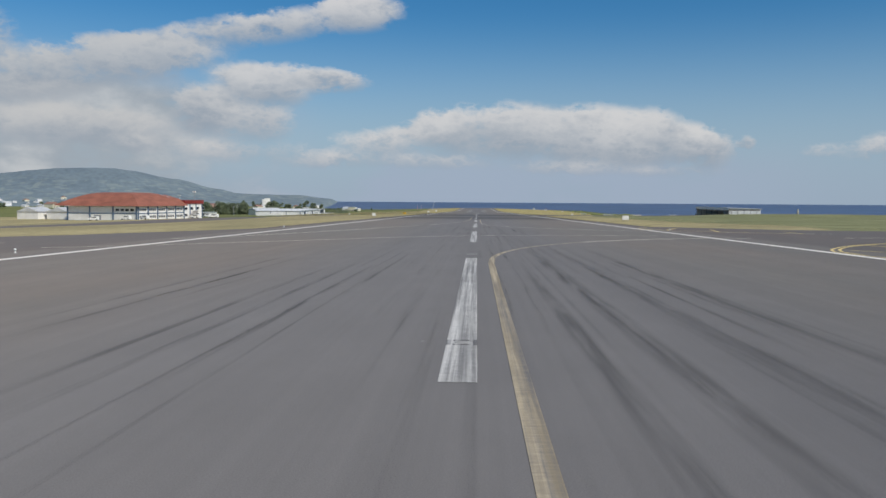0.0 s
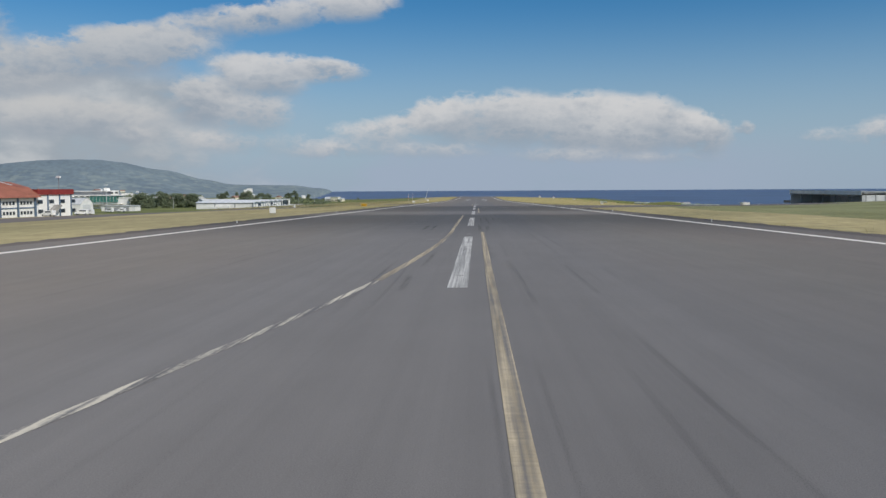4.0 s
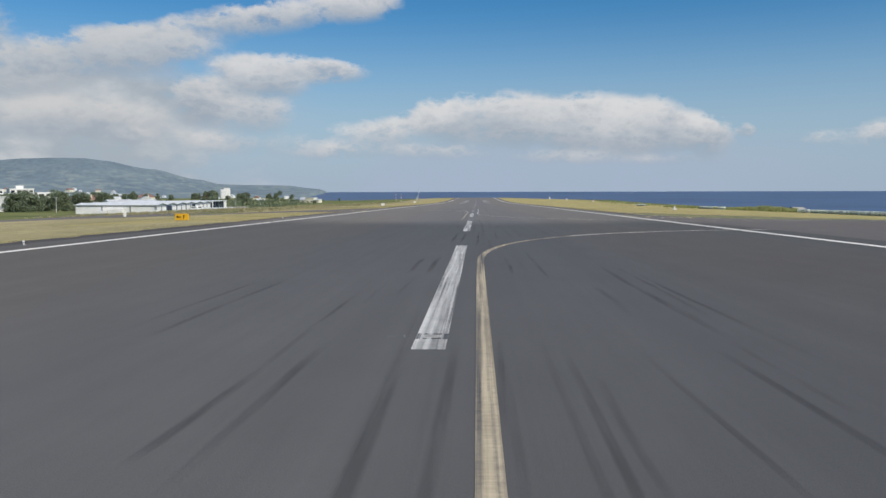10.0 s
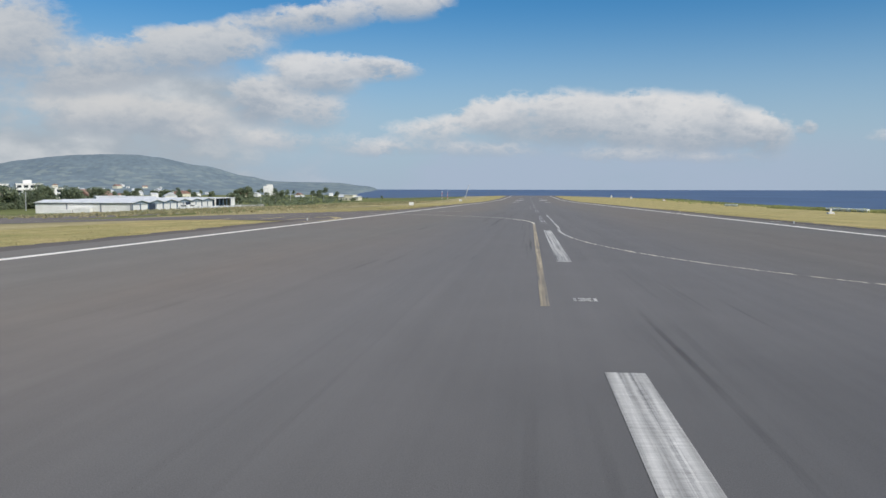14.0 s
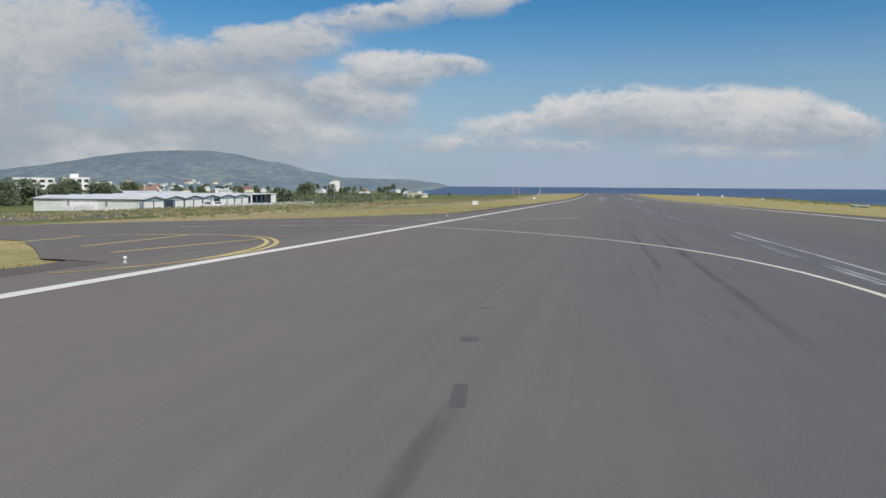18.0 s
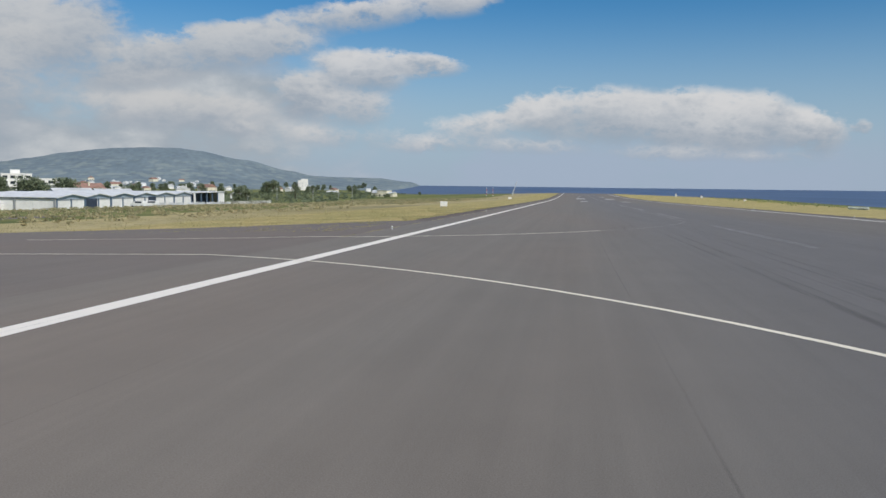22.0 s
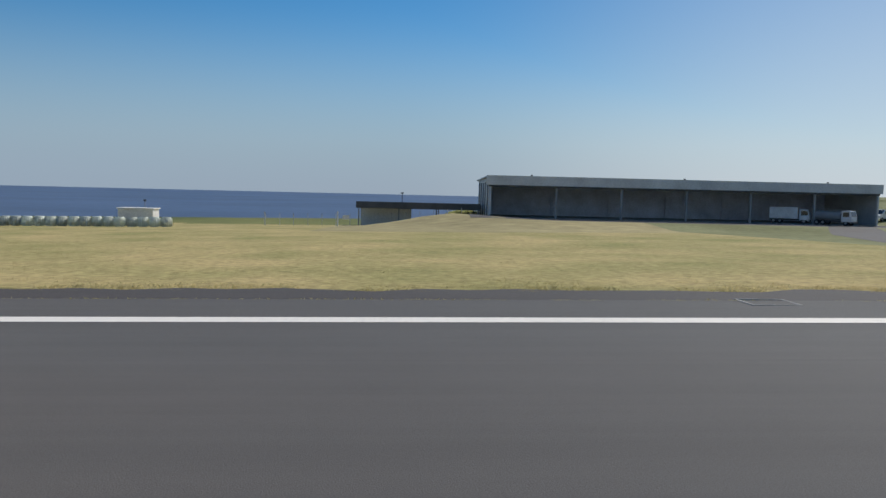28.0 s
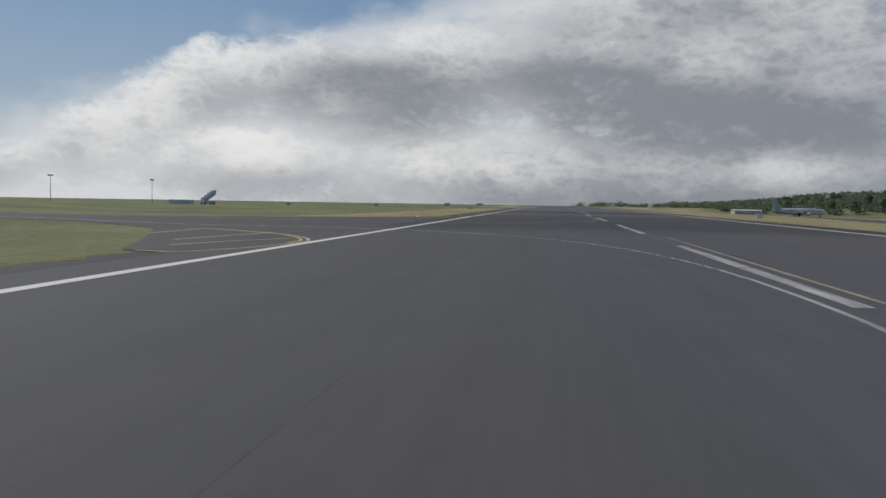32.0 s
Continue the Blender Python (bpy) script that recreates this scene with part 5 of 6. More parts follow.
thicket("woodland", 1700, lambda r: (r.uniform(-560, -110), r.uniform(-420, -118)), 2.5, 5.0, 60, 0.8, M_HAZY_LEAF, "dark woodland covering the rise behind the apron", 71)
thicket("woodland", 90, lambda r: (r.uniform(-140, -20), r.uniform(-760, -420)), 3.0, 6.0, 45, 0.9, M_HAZY_LEAF, "dark hedge of trees beyond the runway's start", 72)
thicket("scrub", 2600, lambda r: (-56 - 84 * r.random() ** 0.8, r.uniform(525, 960)), 0.3, 1.0, 16, 0.2, M_SCRUB, "rough olive scrub between the runway and the sheds", 73, 0.22)
thicket("scrub", 1100, lambda r: (lambda yy: (-0.14 * yy - 20 - 150 * r.random(), yy))(r.uniform(800, 1550)), 0.8, 2.0, 30, 0.45, M_HAZY_LEAF, "dark green hedges and bushes before the town", 74)
thicket("scrub", 120, lambda r: (r.uniform(105, 150), r.uniform(560, 1300)), 0.5, 1.5, 26, 0.3, M_REED, "green scrub along the top of the shore", 75, 0.5)


def cane(x, y, w, d, h, seed):
    """A thicket of cane: upright blades and leaves."""
    rnd = random.Random(seed)
    verts, faces = [], []
    for _ in range(1500):
        px, py = rnd.gauss(0, d * 0.4), rnd.uniform(-w / 2, w / 2)
        hh = h * rnd.uniform(0.35, 1.0) * (1 - 0.5 * abs(2 * py / w) ** 3)
        a = rnd.uniform(0, 6.283)
        bx, by = math.cos(a) * 0.14, math.sin(a) * 0.14
        lx, ly = rnd.uniform(-0.5, 0.5), rnd.uniform(-0.5, 0.5)
        k = len(verts)
        verts += [(px - bx, py - by, -0.2), (px + bx, py + by, -0.2), (px + lx * 0.5 + bx, py + ly * 0.5 + by, hh * 0.7), (px + lx, py + ly, hh), (px + lx * 0.5 - bx, py + ly * 0.5 - by, hh * 0.7)]
        faces.append((k, k + 1, k + 2, k + 3, k + 4))
    me = bpy.data.meshes.new("cane_thicket")
    me.from_pydata(verts, [], faces)
    me.materials.append(M_REED)
    ob = new("cane_thicket", me)
    ob.matrix_world = pose(x, y, ground_z(x, y))
    return tagged(ob, "thicket of pale green cane along the field's edge", "shrub", kind="stuff")


for i, (x, y, w, h) in enumerate(((112, 577, 10, 1.7), (112, 590, 13, 2.1), (113, 605, 15, 2.4), (112, 622, 12, 1.8), (112, 640, 12, 1.4), (111, 696, 12, 1.5), (112, 720, 14, 1.4), (112, 750, 18, 1.8), (140, 455, 6, 1.6))):
    cane(x, y, w, 3.0, h, 60 + i)
for i, (x, y) in enumerate(((117, 590), (116, 607))):
    r = thing("old_shelter", x, y, ground_z(x, y), "weathered grey shelter with a low arched roof behind cane", "shelter")
    arch = [(-3.5 + 7 * k / 10, 1.2 + 0.7 * math.sin(math.pi * k / 10)) for k in range(11)]
    part("roof", prism(bmesh.new(), arch + [(u, z - 0.25) for u, z in reversed(arch)], 0, 4.0, axis="x"), M_STONE, r)
    part("wall", boxed(0.3, 3.7, -3.2, 3.2, -0.5, 1.3), M_STONE, r)

# ---- runway furniture ----
lamp = thing("edge_light", 24.6, 0, surface(0, 0) - 0.012, "small white elevated runway edge light on asphalt", "runway light", "runway edge lights")
part("base", rodded((0, 0, -0.02), (0, 0, 0.05), 0.11, 0.09, 14), M_CONCRETE, lamp)
part("stem", rodded((0, 0, 0.04), (0, 0, 0.17), 0.04, 0.04, 10), M_WALL, lamp)
gl = bmesh.new()
rod(gl, (0, 0, 0.15), (0, 0, 0.27), 0.075, 0.06, 14)
bmesh.ops.bevel(gl, geom=list(gl.edges), offset=0.012, segments=2, affect="EDGES")
part("lens", gl, M_LENS, lamp, smooth=True)
for side in (-1, 1):
    for k in range(-2, 20):
        y = 60 * k + 30.4
        if side == 1 and k == -2:
            lamp.matrix_world = pose(24.4, y, surface(0, y) - 0.012)
            continue
        copy_thing(lamp, pose(side * 24.4, y, surface(0, y) - 0.012))


def board(name, x, y, turn, w, h, label, material, category="sign"):
    s = thing(name, x, y, ground_z(x, y), label, category, turn=turn)
    part("panel", boxed(-w / 2, w / 2, -0.12, 0.12, 0.25, 0.25 + h, bevel=0.03), material, s)
    for k in (-1, 1):
        part("leg", boxed(k * w * 0.35 - 0.05, k * w * 0.35 + 0.05, -0.05, 0.05, -0.3, 0.28), M_STEEL, s)
    return s


# the 2.4 m board at (-128, 603) stands in for a low white trailer
for x, y, w in ((35.6, 182, 1.5), (-36, 270.6, 1.1), (-37.6, 615, 1.4), (-74, 455, 0.6), (-128, 603, 2.4), (-45, 880, 1.8)):
    board("marker_board", x, y, 0, w, 1.0, "plain white board standing in the grass", M_WALL)
fs = board("guidance_sign", -35.5, 384.5, 0, 1.7, 0.8, "yellow taxiway sign with a black arrow and letter F", M_SIGNY)
cu = bpy.data.curves.new("letter", "FONT")
cu.body, cu.size, cu.extrude, cu.align_x = "F", 0.68, 0.01, "CENTER"
lt = new("letter", cu)
lt.data.materials.append(M_BLACK)
lt.parent = fs
lt.matrix_local = pose(0.3, -0.135, 0.41, 90, 0, 0)
part("arrow", prism(bmesh.new(), [(-0.66, 0.65), (-0.42, 0.84), (-0.42, 0.71), (-0.08, 0.71), (-0.08, 0.59), (-0.42, 0.59), (-0.42, 0.46)], -0.145, -0.125), M_BLACK, fs)
for dy in (0.0, 26.0, 58.0):
    p = thing("marker_post", 95.0 + dy * 0.4, 1338.0 - dy * 4, ground_z(95, 1338 - dy * 4), "distant white marker hut near the shore", "marker")
    part("box", boxed(-0.8, 0.8, -0.8, 0.8, -0.3, 2.8 - dy * 0.03, bevel=0.05), M_WALL, p)
    part("roof", boxed(-0.9, 0.9, -0.9, 0.9, 2.8 - dy * 0.03, 2.95 - dy * 0.03), M_RED, p)
for dx in (0.0, 5.5):
    p = thing("aerial_mast", -86.0 + dx, 1150.0, ground_z(-86, 1150), "slim red and white banded aerial mast", "mast")
    for i in range(5):
        part("band", rodded((0, 0, -0.2 + i * 1.6), (0, 0, 1.4 + i * 1.6), 0.22), M_RED if i % 2 else M_WALL, p)
p = thing("lattice_mast", -68, 1200, ground_z(-68, 1200), "tall thin leaning pale mast beyond the grass", "mast")
part("shaft", rodded((0, 0, -0.3), (5.0, 0, 14.0), 0.22, 0.1), M_ROOFGREY, p)
part("shaft", rodded((0.9, 0, -0.3), (5.0, 0, 14.0), 0.16, 0.08), M_ROOFGREY, p)
for i, (x0, y0) in enumerate(((24.3, 456.4), (24.6, 489.0))):
    cover = thing("pit_cover", x0 + 0.4, y0 + 0.6, surface(0, y0) - 0.008, "pale rectangular outline of a cable pit in asphalt", "pit cover")
    for a in ((-0.5, 0.5, -0.6, -0.56), (-0.5, 0.5, 0.56, 0.6), (-0.5, -0.47, -0.56, 0.56), (0.47, 0.5, -0.56, 0.56)):
        part("rim", boxed(*a, -0.05, 0.015), M_PIT, cover)

# ---- floodlight masts and vehicles over the bank ----
mast = None
for x, y, h in ((185.2, 328.7, 10), (198, 239.3, 7.6), (186, 185, 9.5), (170, 142, 9.5)):
    z = ground_z(x, y)
    m = thing("floodlight_mast", x, y, z, "tall grey floodlight mast with a crosshead", "lamp post", "apron floodlights", turn=54)
    part("pole", rodded((0, 0, -0.5), (0, 0, h), 0.13, 0.08), M_STEEL, m)
    part("crosshead", boxed(-0.8, 0.8, -0.08, 0.08, h - 0.25, h - 0.05), M_STEEL, m)
    for k in (-0.7, 0.0, 0.7):
        part("floodlight", boxed(k - 0.22, k + 0.22, -0.3, 0.1, h - 0.05, h + 0.3, bevel=0.03), M_GREYWALL, m)
st = thing("passenger_stairs", 130, 178, ground_z(130, 178) - 0.05, "white mobile passenger stairs parked on the bank", "boarding stairs", turn=150)
part("chassis", boxed(-1.0, 1.0, -2.6, 2.6, 0.45, 1.3, bevel=0.05), M_TRUCK, st)
part("ramp", prism(bmesh.new(), [(-2.4, 1.3), (2.0, 4.2), (2.9, 4.2), (2.9, 3.7), (-1.4, 0.9)], -0.8, 0.8, axis="x"), M_FASCIA, st)
for s in (-1, 1):
    part("side_screen", prism(bmesh.new(), [(-2.4, 1.3), (2.0, 4.2), (2.9, 4.2), (2.9, 5.2), (2.0, 5.2), (-2.4, 2.3)], s * 0.82 - 0.03, s * 0.82 + 0.03, axis="x"), M_TRUCK, st)
    for yy in (-1.8, 1.8):
        wheel(st, s * 0.9, yy)
for x, y, w, d, h in ((155, 147, 9, 3, 1.5), (147.7, 365.8, 0.8, 0.8, 1.3), (170, 300, 1.6, 1.2, 0.5), (165, 260, 0.6, 0.6, 0.5), (120, 120, 1.6, 1.6, 1.1), (95, 60, 1.6, 1.2, 1.0), (70, -20, 3, 2, 1.6), (60, -120, 4, 3, 1.6)):
    z = ground_z(x, y)
    c = thing("equipment_cabin" if w > 1.5 else "stone_stack", x, y, z, "small white equipment cabin on the grassy bank" if w > 1.5 else "dark upright block on the grassy bank", "cabin" if w > 1.5 else "block")
    part("wall", boxed(-w / 2, w / 2, -d / 2, d / 2, -0.5, h, bevel=0.04), M_WALL if w > 1.5 else M_STONE, c)
    part("roof", boxed(-w / 2 - 0.1, w / 2 + 0.1, -d / 2 - 0.1, d / 2 + 0.1, h, h + 0.15), M_FASCIA, c)
    if w < 1.5:
        part("finial", boxed(-0.25, 0.25, -0.25, 0.25, h + 0.15, h + 1.0), M_STONE, c)


# ---- buildings on the land side ----
def window(parent, x0, x1, y0, y1, z0, z1, face):
    """A framed pane set into a wall; face: the wall's outward axis."""
    w = part("window", boxed(x0, x1, y0, y1, z0, z1), M_FASCIA, parent)
    g = 0.08
    if face == "x":
        part("pane", boxed(x0 - 0.0, x1 + 0.02, y0 + g, y1 - g, z0 + g, z1 - g), M_GLASS, w)
    elif face == "y":
        part("pane", boxed(x0 + g, x1 - g, y0 - 0.02, y1, z0 + g, z1 - g), M_GLASS, w)


def terminal():
    """Two storeys, white bands, dark piers and a broad red hipped roof; its long side is turned a little from the runway."""
    z = ground_z(-158, 385) - 0.1
    b = thing("terminal_building", -195.8, 366.3, z, "long white two-storey building with a broad red-brown hipped roof", "building", turn=-11.0)
    W, Ln, H = 38.0, 40.0, 6.6
    part("wall", boxed(0, W, 0, Ln, -0.8, H), M_WALL, b)
    roof = bmesh.new()
    eave, ridge, over = H + 0.1, 13.2, 1.6
    rings = []
    for k in range(8):
        f = k / 7
        h = eave + (ridge - eave) * math.sin(f * math.pi / 2)
        ins = f * 15.0
        rings.append([roof.verts.new(c) for c in ((-over - 5 + ins * 1.2, -over + ins, h), (W + over - ins, -over + ins, h), (W + over - ins, Ln + over - ins, h), (-over - 5 + ins * 1.2, Ln + over - ins, h))])
    for a, c in zip(rings, rings[1:]):
        for i in range(4):
            roof.faces.new((a[i], a[(i + 1) % 4], c[(i + 1) % 4], c[i]))
    roof.faces.new(rings[-1])
    roof.faces.new(list(reversed(rings[0])))
    part("roof", roof, M_ROOFRED, b, "curved red-brown hipped roof")
    part("roof", prism(bmesh.new(), [(15, 6.5), (15, 12.2), (W - 12, 12.2), (W - 4, 10.2), (W + 1.2, 6.7)], Ln - 15, Ln + 2), M_ROOFRED, b)
    for i in range(5):
        part("rooflight", prism(bmesh.new(), [(W - 13.0, 12.3), (W - 11.6, 12.25), (W - 6.6, 11.0), (W - 6.8, 10.8)], 9.0 + i * 7.0, 9.7 + i * 7.0), M_ROOFGREY, b)
    for zz, hh in ((-0.2, 0.3), (3.0, 0.45), (6.15, 0.4)):
        part("band", boxed(W, W + 0.12, 0, Ln, zz, zz + hh), M_BLUE if zz == 3.0 else M_FASCIA, b)
        part("band", boxed(0, W, -0.12, 0, zz, zz + hh), M_BLUE if zz == 3.0 else M_FASCIA, b)
    for i in range(6):
        y = i * (Ln - 0.7) / 5
        part("pier", boxed(W + 0.12, W + 0.4, y, y + 0.7, -0.8, H), M_BLUE, b)
    for x in (0.0, 12.2, 24.8, W - 0.7):
        part("pier", boxed(x, x + 0.7, -0.4, -0.12, -0.8, H), M_BLUE, b)
    for i in range(5):
        for zz in (1.0, 4.3):
            for k in range(4):
                y = 1.5 + i * 7.86 + k * 1.45
                window(b, W - 0.2, W + 0.06, y, y + 1.15, zz, zz + 1.25, "x")
    for k in range(4):
        window(b, 26.4 + k * 2.6, 28.4 + k * 2.6, -0.06, 0.2, 4.3, 5.5, "y")
    part("front_door", boxed(14.5, 18.5, -0.08, 0, -0.6, 2.4), M_GREYWALL, b)
    part("annex", boxed(6, W - 1, Ln, Ln + 20, -0.8, 7.6), M_WALL, b)
    part("annex_roof", boxed(5.5, W - 0.5, Ln + 2, Ln + 20.5, 7.6, 9.5), M_DARKRED, b, "flat dark red parapet roof")
    for i in range(4):
        part("pier", boxed(W - 1, W - 0.7, Ln + 1 + i * 6, Ln + 1.5 + i * 6, -0.8, 7.6), M_BLUE, b)
        for zz in (1.0, 4.4):
            window(b, W - 1.2, W - 0.94, Ln + 2.3 + i * 5.6, Ln + 5.9 + i * 5.6 - 1.0, zz, zz + 1.5, "x")
    part("stair_flight", prism(bmesh.new(), [(Ln + 4, -0.3), (Ln + 10, 4.0), (Ln + 12, 4.0), (Ln + 12, 3.5), (Ln + 6, -0.6)], W - 0.6, W + 1.2, axis="x"), M_CONCRETE, b)
    part("radio_mast", rodded((W - 4, Ln + 17, 9), (W - 4, Ln + 17, 14.6), 0.14), M_STEEL, b)
    part("dish", boxed(W - 4.8, W - 3.2, Ln + 16.6, Ln + 17.4, 13.6, 14.3), M_WALL, b)
    for x, y in ((-30, 10), (-16, 14)):
        h2 = part("side_hall", boxed(x - 7, x + 5, y, y + 12, -0.8, 3.4), M_WALL, b, "white hall beside the main block")
        part("hall_roof", prism(bmesh.new(), [(x - 7.6, 3.4), (x - 1, 5.6), (x + 5.6, 3.4)], y - 0.4, y + 12.4), M_ROOFGREY, h2)
    return b


terminal()


def block(name, x, y, w, d, h, floors, label, material=M_WALL, glaze=M_GLASS, turn=0.0, top=True):
    """A block with rows of windows on the two sides that face the runway."""
    b = thing(name, x, y, ground_z(x, y) - 0.3, label, "building", turn=turn)
    part("wall", boxed(-w / 2, w / 2, -d / 2, d / 2, -1, h, bevel=0.05), material, b)
    part("parapet", boxed(-w / 2 - 0.2, w / 2 + 0.2, -d / 2 - 0.2, d / 2 + 0.2, h, h + 0.7), material, b)
    fh = h / floors
    nx, ny = max(2, int(w / 4.5)), max(2, int(d / 5.0))
    for f in range(floors):
        z0 = f * fh + fh * 0.32
        for i in range(nx):
            x0 = -w / 2 + w * (i + 0.18) / nx
            p = part("window", boxed(x0, x0 + w * 0.64 / nx, -d / 2 - 0.06, -d / 2 + 0.2, z0, z0 + fh * 0.48), glaze, b)
            part("sill", boxed(x0 - 0.1, x0 + w * 0.64 / nx + 0.1, -d / 2 - 0.2, -d / 2, z0 - 0.15, z0), M_FASCIA, p)
        for i in range(ny):
            y0 = -d / 2 + d * (i + 0.2) / ny
            part("window", boxed(w / 2 - 0.2, w / 2 + 0.06, y0, y0 + d * 0.6 / ny, z0, z0 + fh * 0.48), glaze, b)
    if top:
        part("lift_house", boxed(-w * 0.2, w * 0.12, -d * 0.15, d * 0.2, h + 0.7, h + 3.2), material, b)
    return b


block("apartment_block", -399, 926, 26, 14, 14.5, 4, "white apartment block with long balconies behind trees", turn=38, top=False)
block("apartment_block", -380, 945, 18, 18, 15.0, 4, "white square apartment block above the trees", turn=38)
block("apartment_block", -366, 956, 12, 14, 12.0, 3, "lower white apartment block above the trees", turn=38, top=False)


def air_terminal():
    z = ground_z(-280, 725) - 0.2
    b = thing("air_terminal", -284, 733, z, "white terminal with a green glazed upper front", "building")
    part("wall", boxed(-26, 26, -11, 11, -0.5, 8.2), M_WALL, b)
    part("parapet", boxed(-26.3, 26.3, -11.3, 11.3, 8.2, 8.8), M_WALL, b)
    g = part("glazed_front", boxed(-5, 16, -13, 9, 5.0, 9.8), M_GREEN, b, "green glazed upper storey")
    for i in range(9):
        part("mullion", boxed(-5 + i * 2.6, -4.85 + i * 2.6, -13.08, -12.98, 5.0, 9.8), M_FASCIA, g)
    part("roof_slab", boxed(-20, 18, -13.5, 9.5, 9.8, 10.4), M_WALL, b)
    part("upper_storey", boxed(-24, 2, -3, 8, 10.4, 13.0), M_GREYWALL, b)
    part("upper_roof", boxed(-25, 5, -4.5, 9, 13.0, 13.5), M_WALL, b)
    for i in range(6):
        part("window", boxed(-23 + i * 3, -21 + i * 3, -11.06, -10.8, 2.0, 3.6), M_GLASS, b)
    part("canopy", boxed(-12, 20, -15, -11, 3.4, 3.9), M_WALL, b)
    for i in range(5):
        part("column", boxed(-11 + i * 7.5, -10.6 + i * 7.5, -14.8, -14.4, -0.5, 3.4), M_FASCIA, b)
    return b


air_terminal()
cm = thing("radio_mast", -262, 690, ground_z(-262, 690), "tall pale lighting mast with a cross arm", "mast")
part("pole", rodded((0, 0, -0.3), (0, 0, 17), 0.25, 0.12), M_ROOFGREY, cm)
part("cross_arm", boxed(-1.4, 1.4, -0.2, 0.2, 16.6, 17.2), M_ROOFGREY, cm)
low = thing("cargo_building", -210, 597, ground_z(-210, 597) - 0.2, "low white cargo building beside the apron", "building")
part("wall", boxed(-10, 10, -4, 4, -0.5, 3.2), M_WALL, low)
part("roof", boxed(-10.4, 10.4, -4.4, 4.4, 3.2, 3.5), M_ROOFGREY, low)
for i in range(3):
    part("door", boxed(-8 + i * 5.5, -4.5 + i * 5.5, -4.06, -4, 0, 2.5), M_GREYWALL, low)


def tower_block():
    x, y = -492, 1850
    b = thing("tower_block", x, y, ground_z(x, y) - 1, "tall white tower block beyond the town", "building", turn=20)
    h = 19.0
    part("wall", boxed(-9, 9, -8, 8, -4, h), M_WALL, b)
    part("core", boxed(-3, 8.5, -8.6, 8.6, -4, h + 2.5), M_WALL, b)
    for f in range(5):
        for i in range(3):
            part("window", boxed(-8 + i * 6, -6 + i * 6, -8.7, -8.4, f * 3 + 0.8, f * 3 + 2.0), M_FASCIA, b)
    return b


tower_block()


def arched_hangar(x, y, w, d, h, label):
    b = thing("arched_hangar", x, y, ground_z(x, y) - 0.2, label, "hangar")
    arc = [(-w / 2 + w * i / 14, h * 0.55 + h * 0.45 * math.sin(math.pi * i / 14)) for i in range(15)]
    part("roof", prism(bmesh.new(), arc + [(u, zz - 0.3) for u, zz in reversed(arc)], -d / 2, d / 2, axis="x"), M_ROOFGREY, b, "pale arched sheet roof")
    part("wall", boxed(-d / 2 + 0.3, d / 2 - 0.3, -w / 2 + 0.2, w / 2 - 0.2, -0.5, h * 0.56), M_WALL, b)
    part("gable", prism(bmesh.new(), [(u * 0.98, zz - 0.3) for u, zz in arc] + [(w / 2 * 0.98, 0), (-w / 2 * 0.98, 0)], d / 2 - 0.3, d / 2 - 0.1, axis="x"), M_WALL, b)
    for i in range(3):
        part("door", boxed(d / 2 - 0.1, d / 2 + 0.05, -w * 0.3 + i * w * 0.2, -w * 0.3 + i * w * 0.2 + w * 0.18, 0, h * 0.5), M_FASCIA, b)
    return b


arched_hangar(-243, 604, 16, 18, 8.0, "white hall with a pale arched roof by the apron")


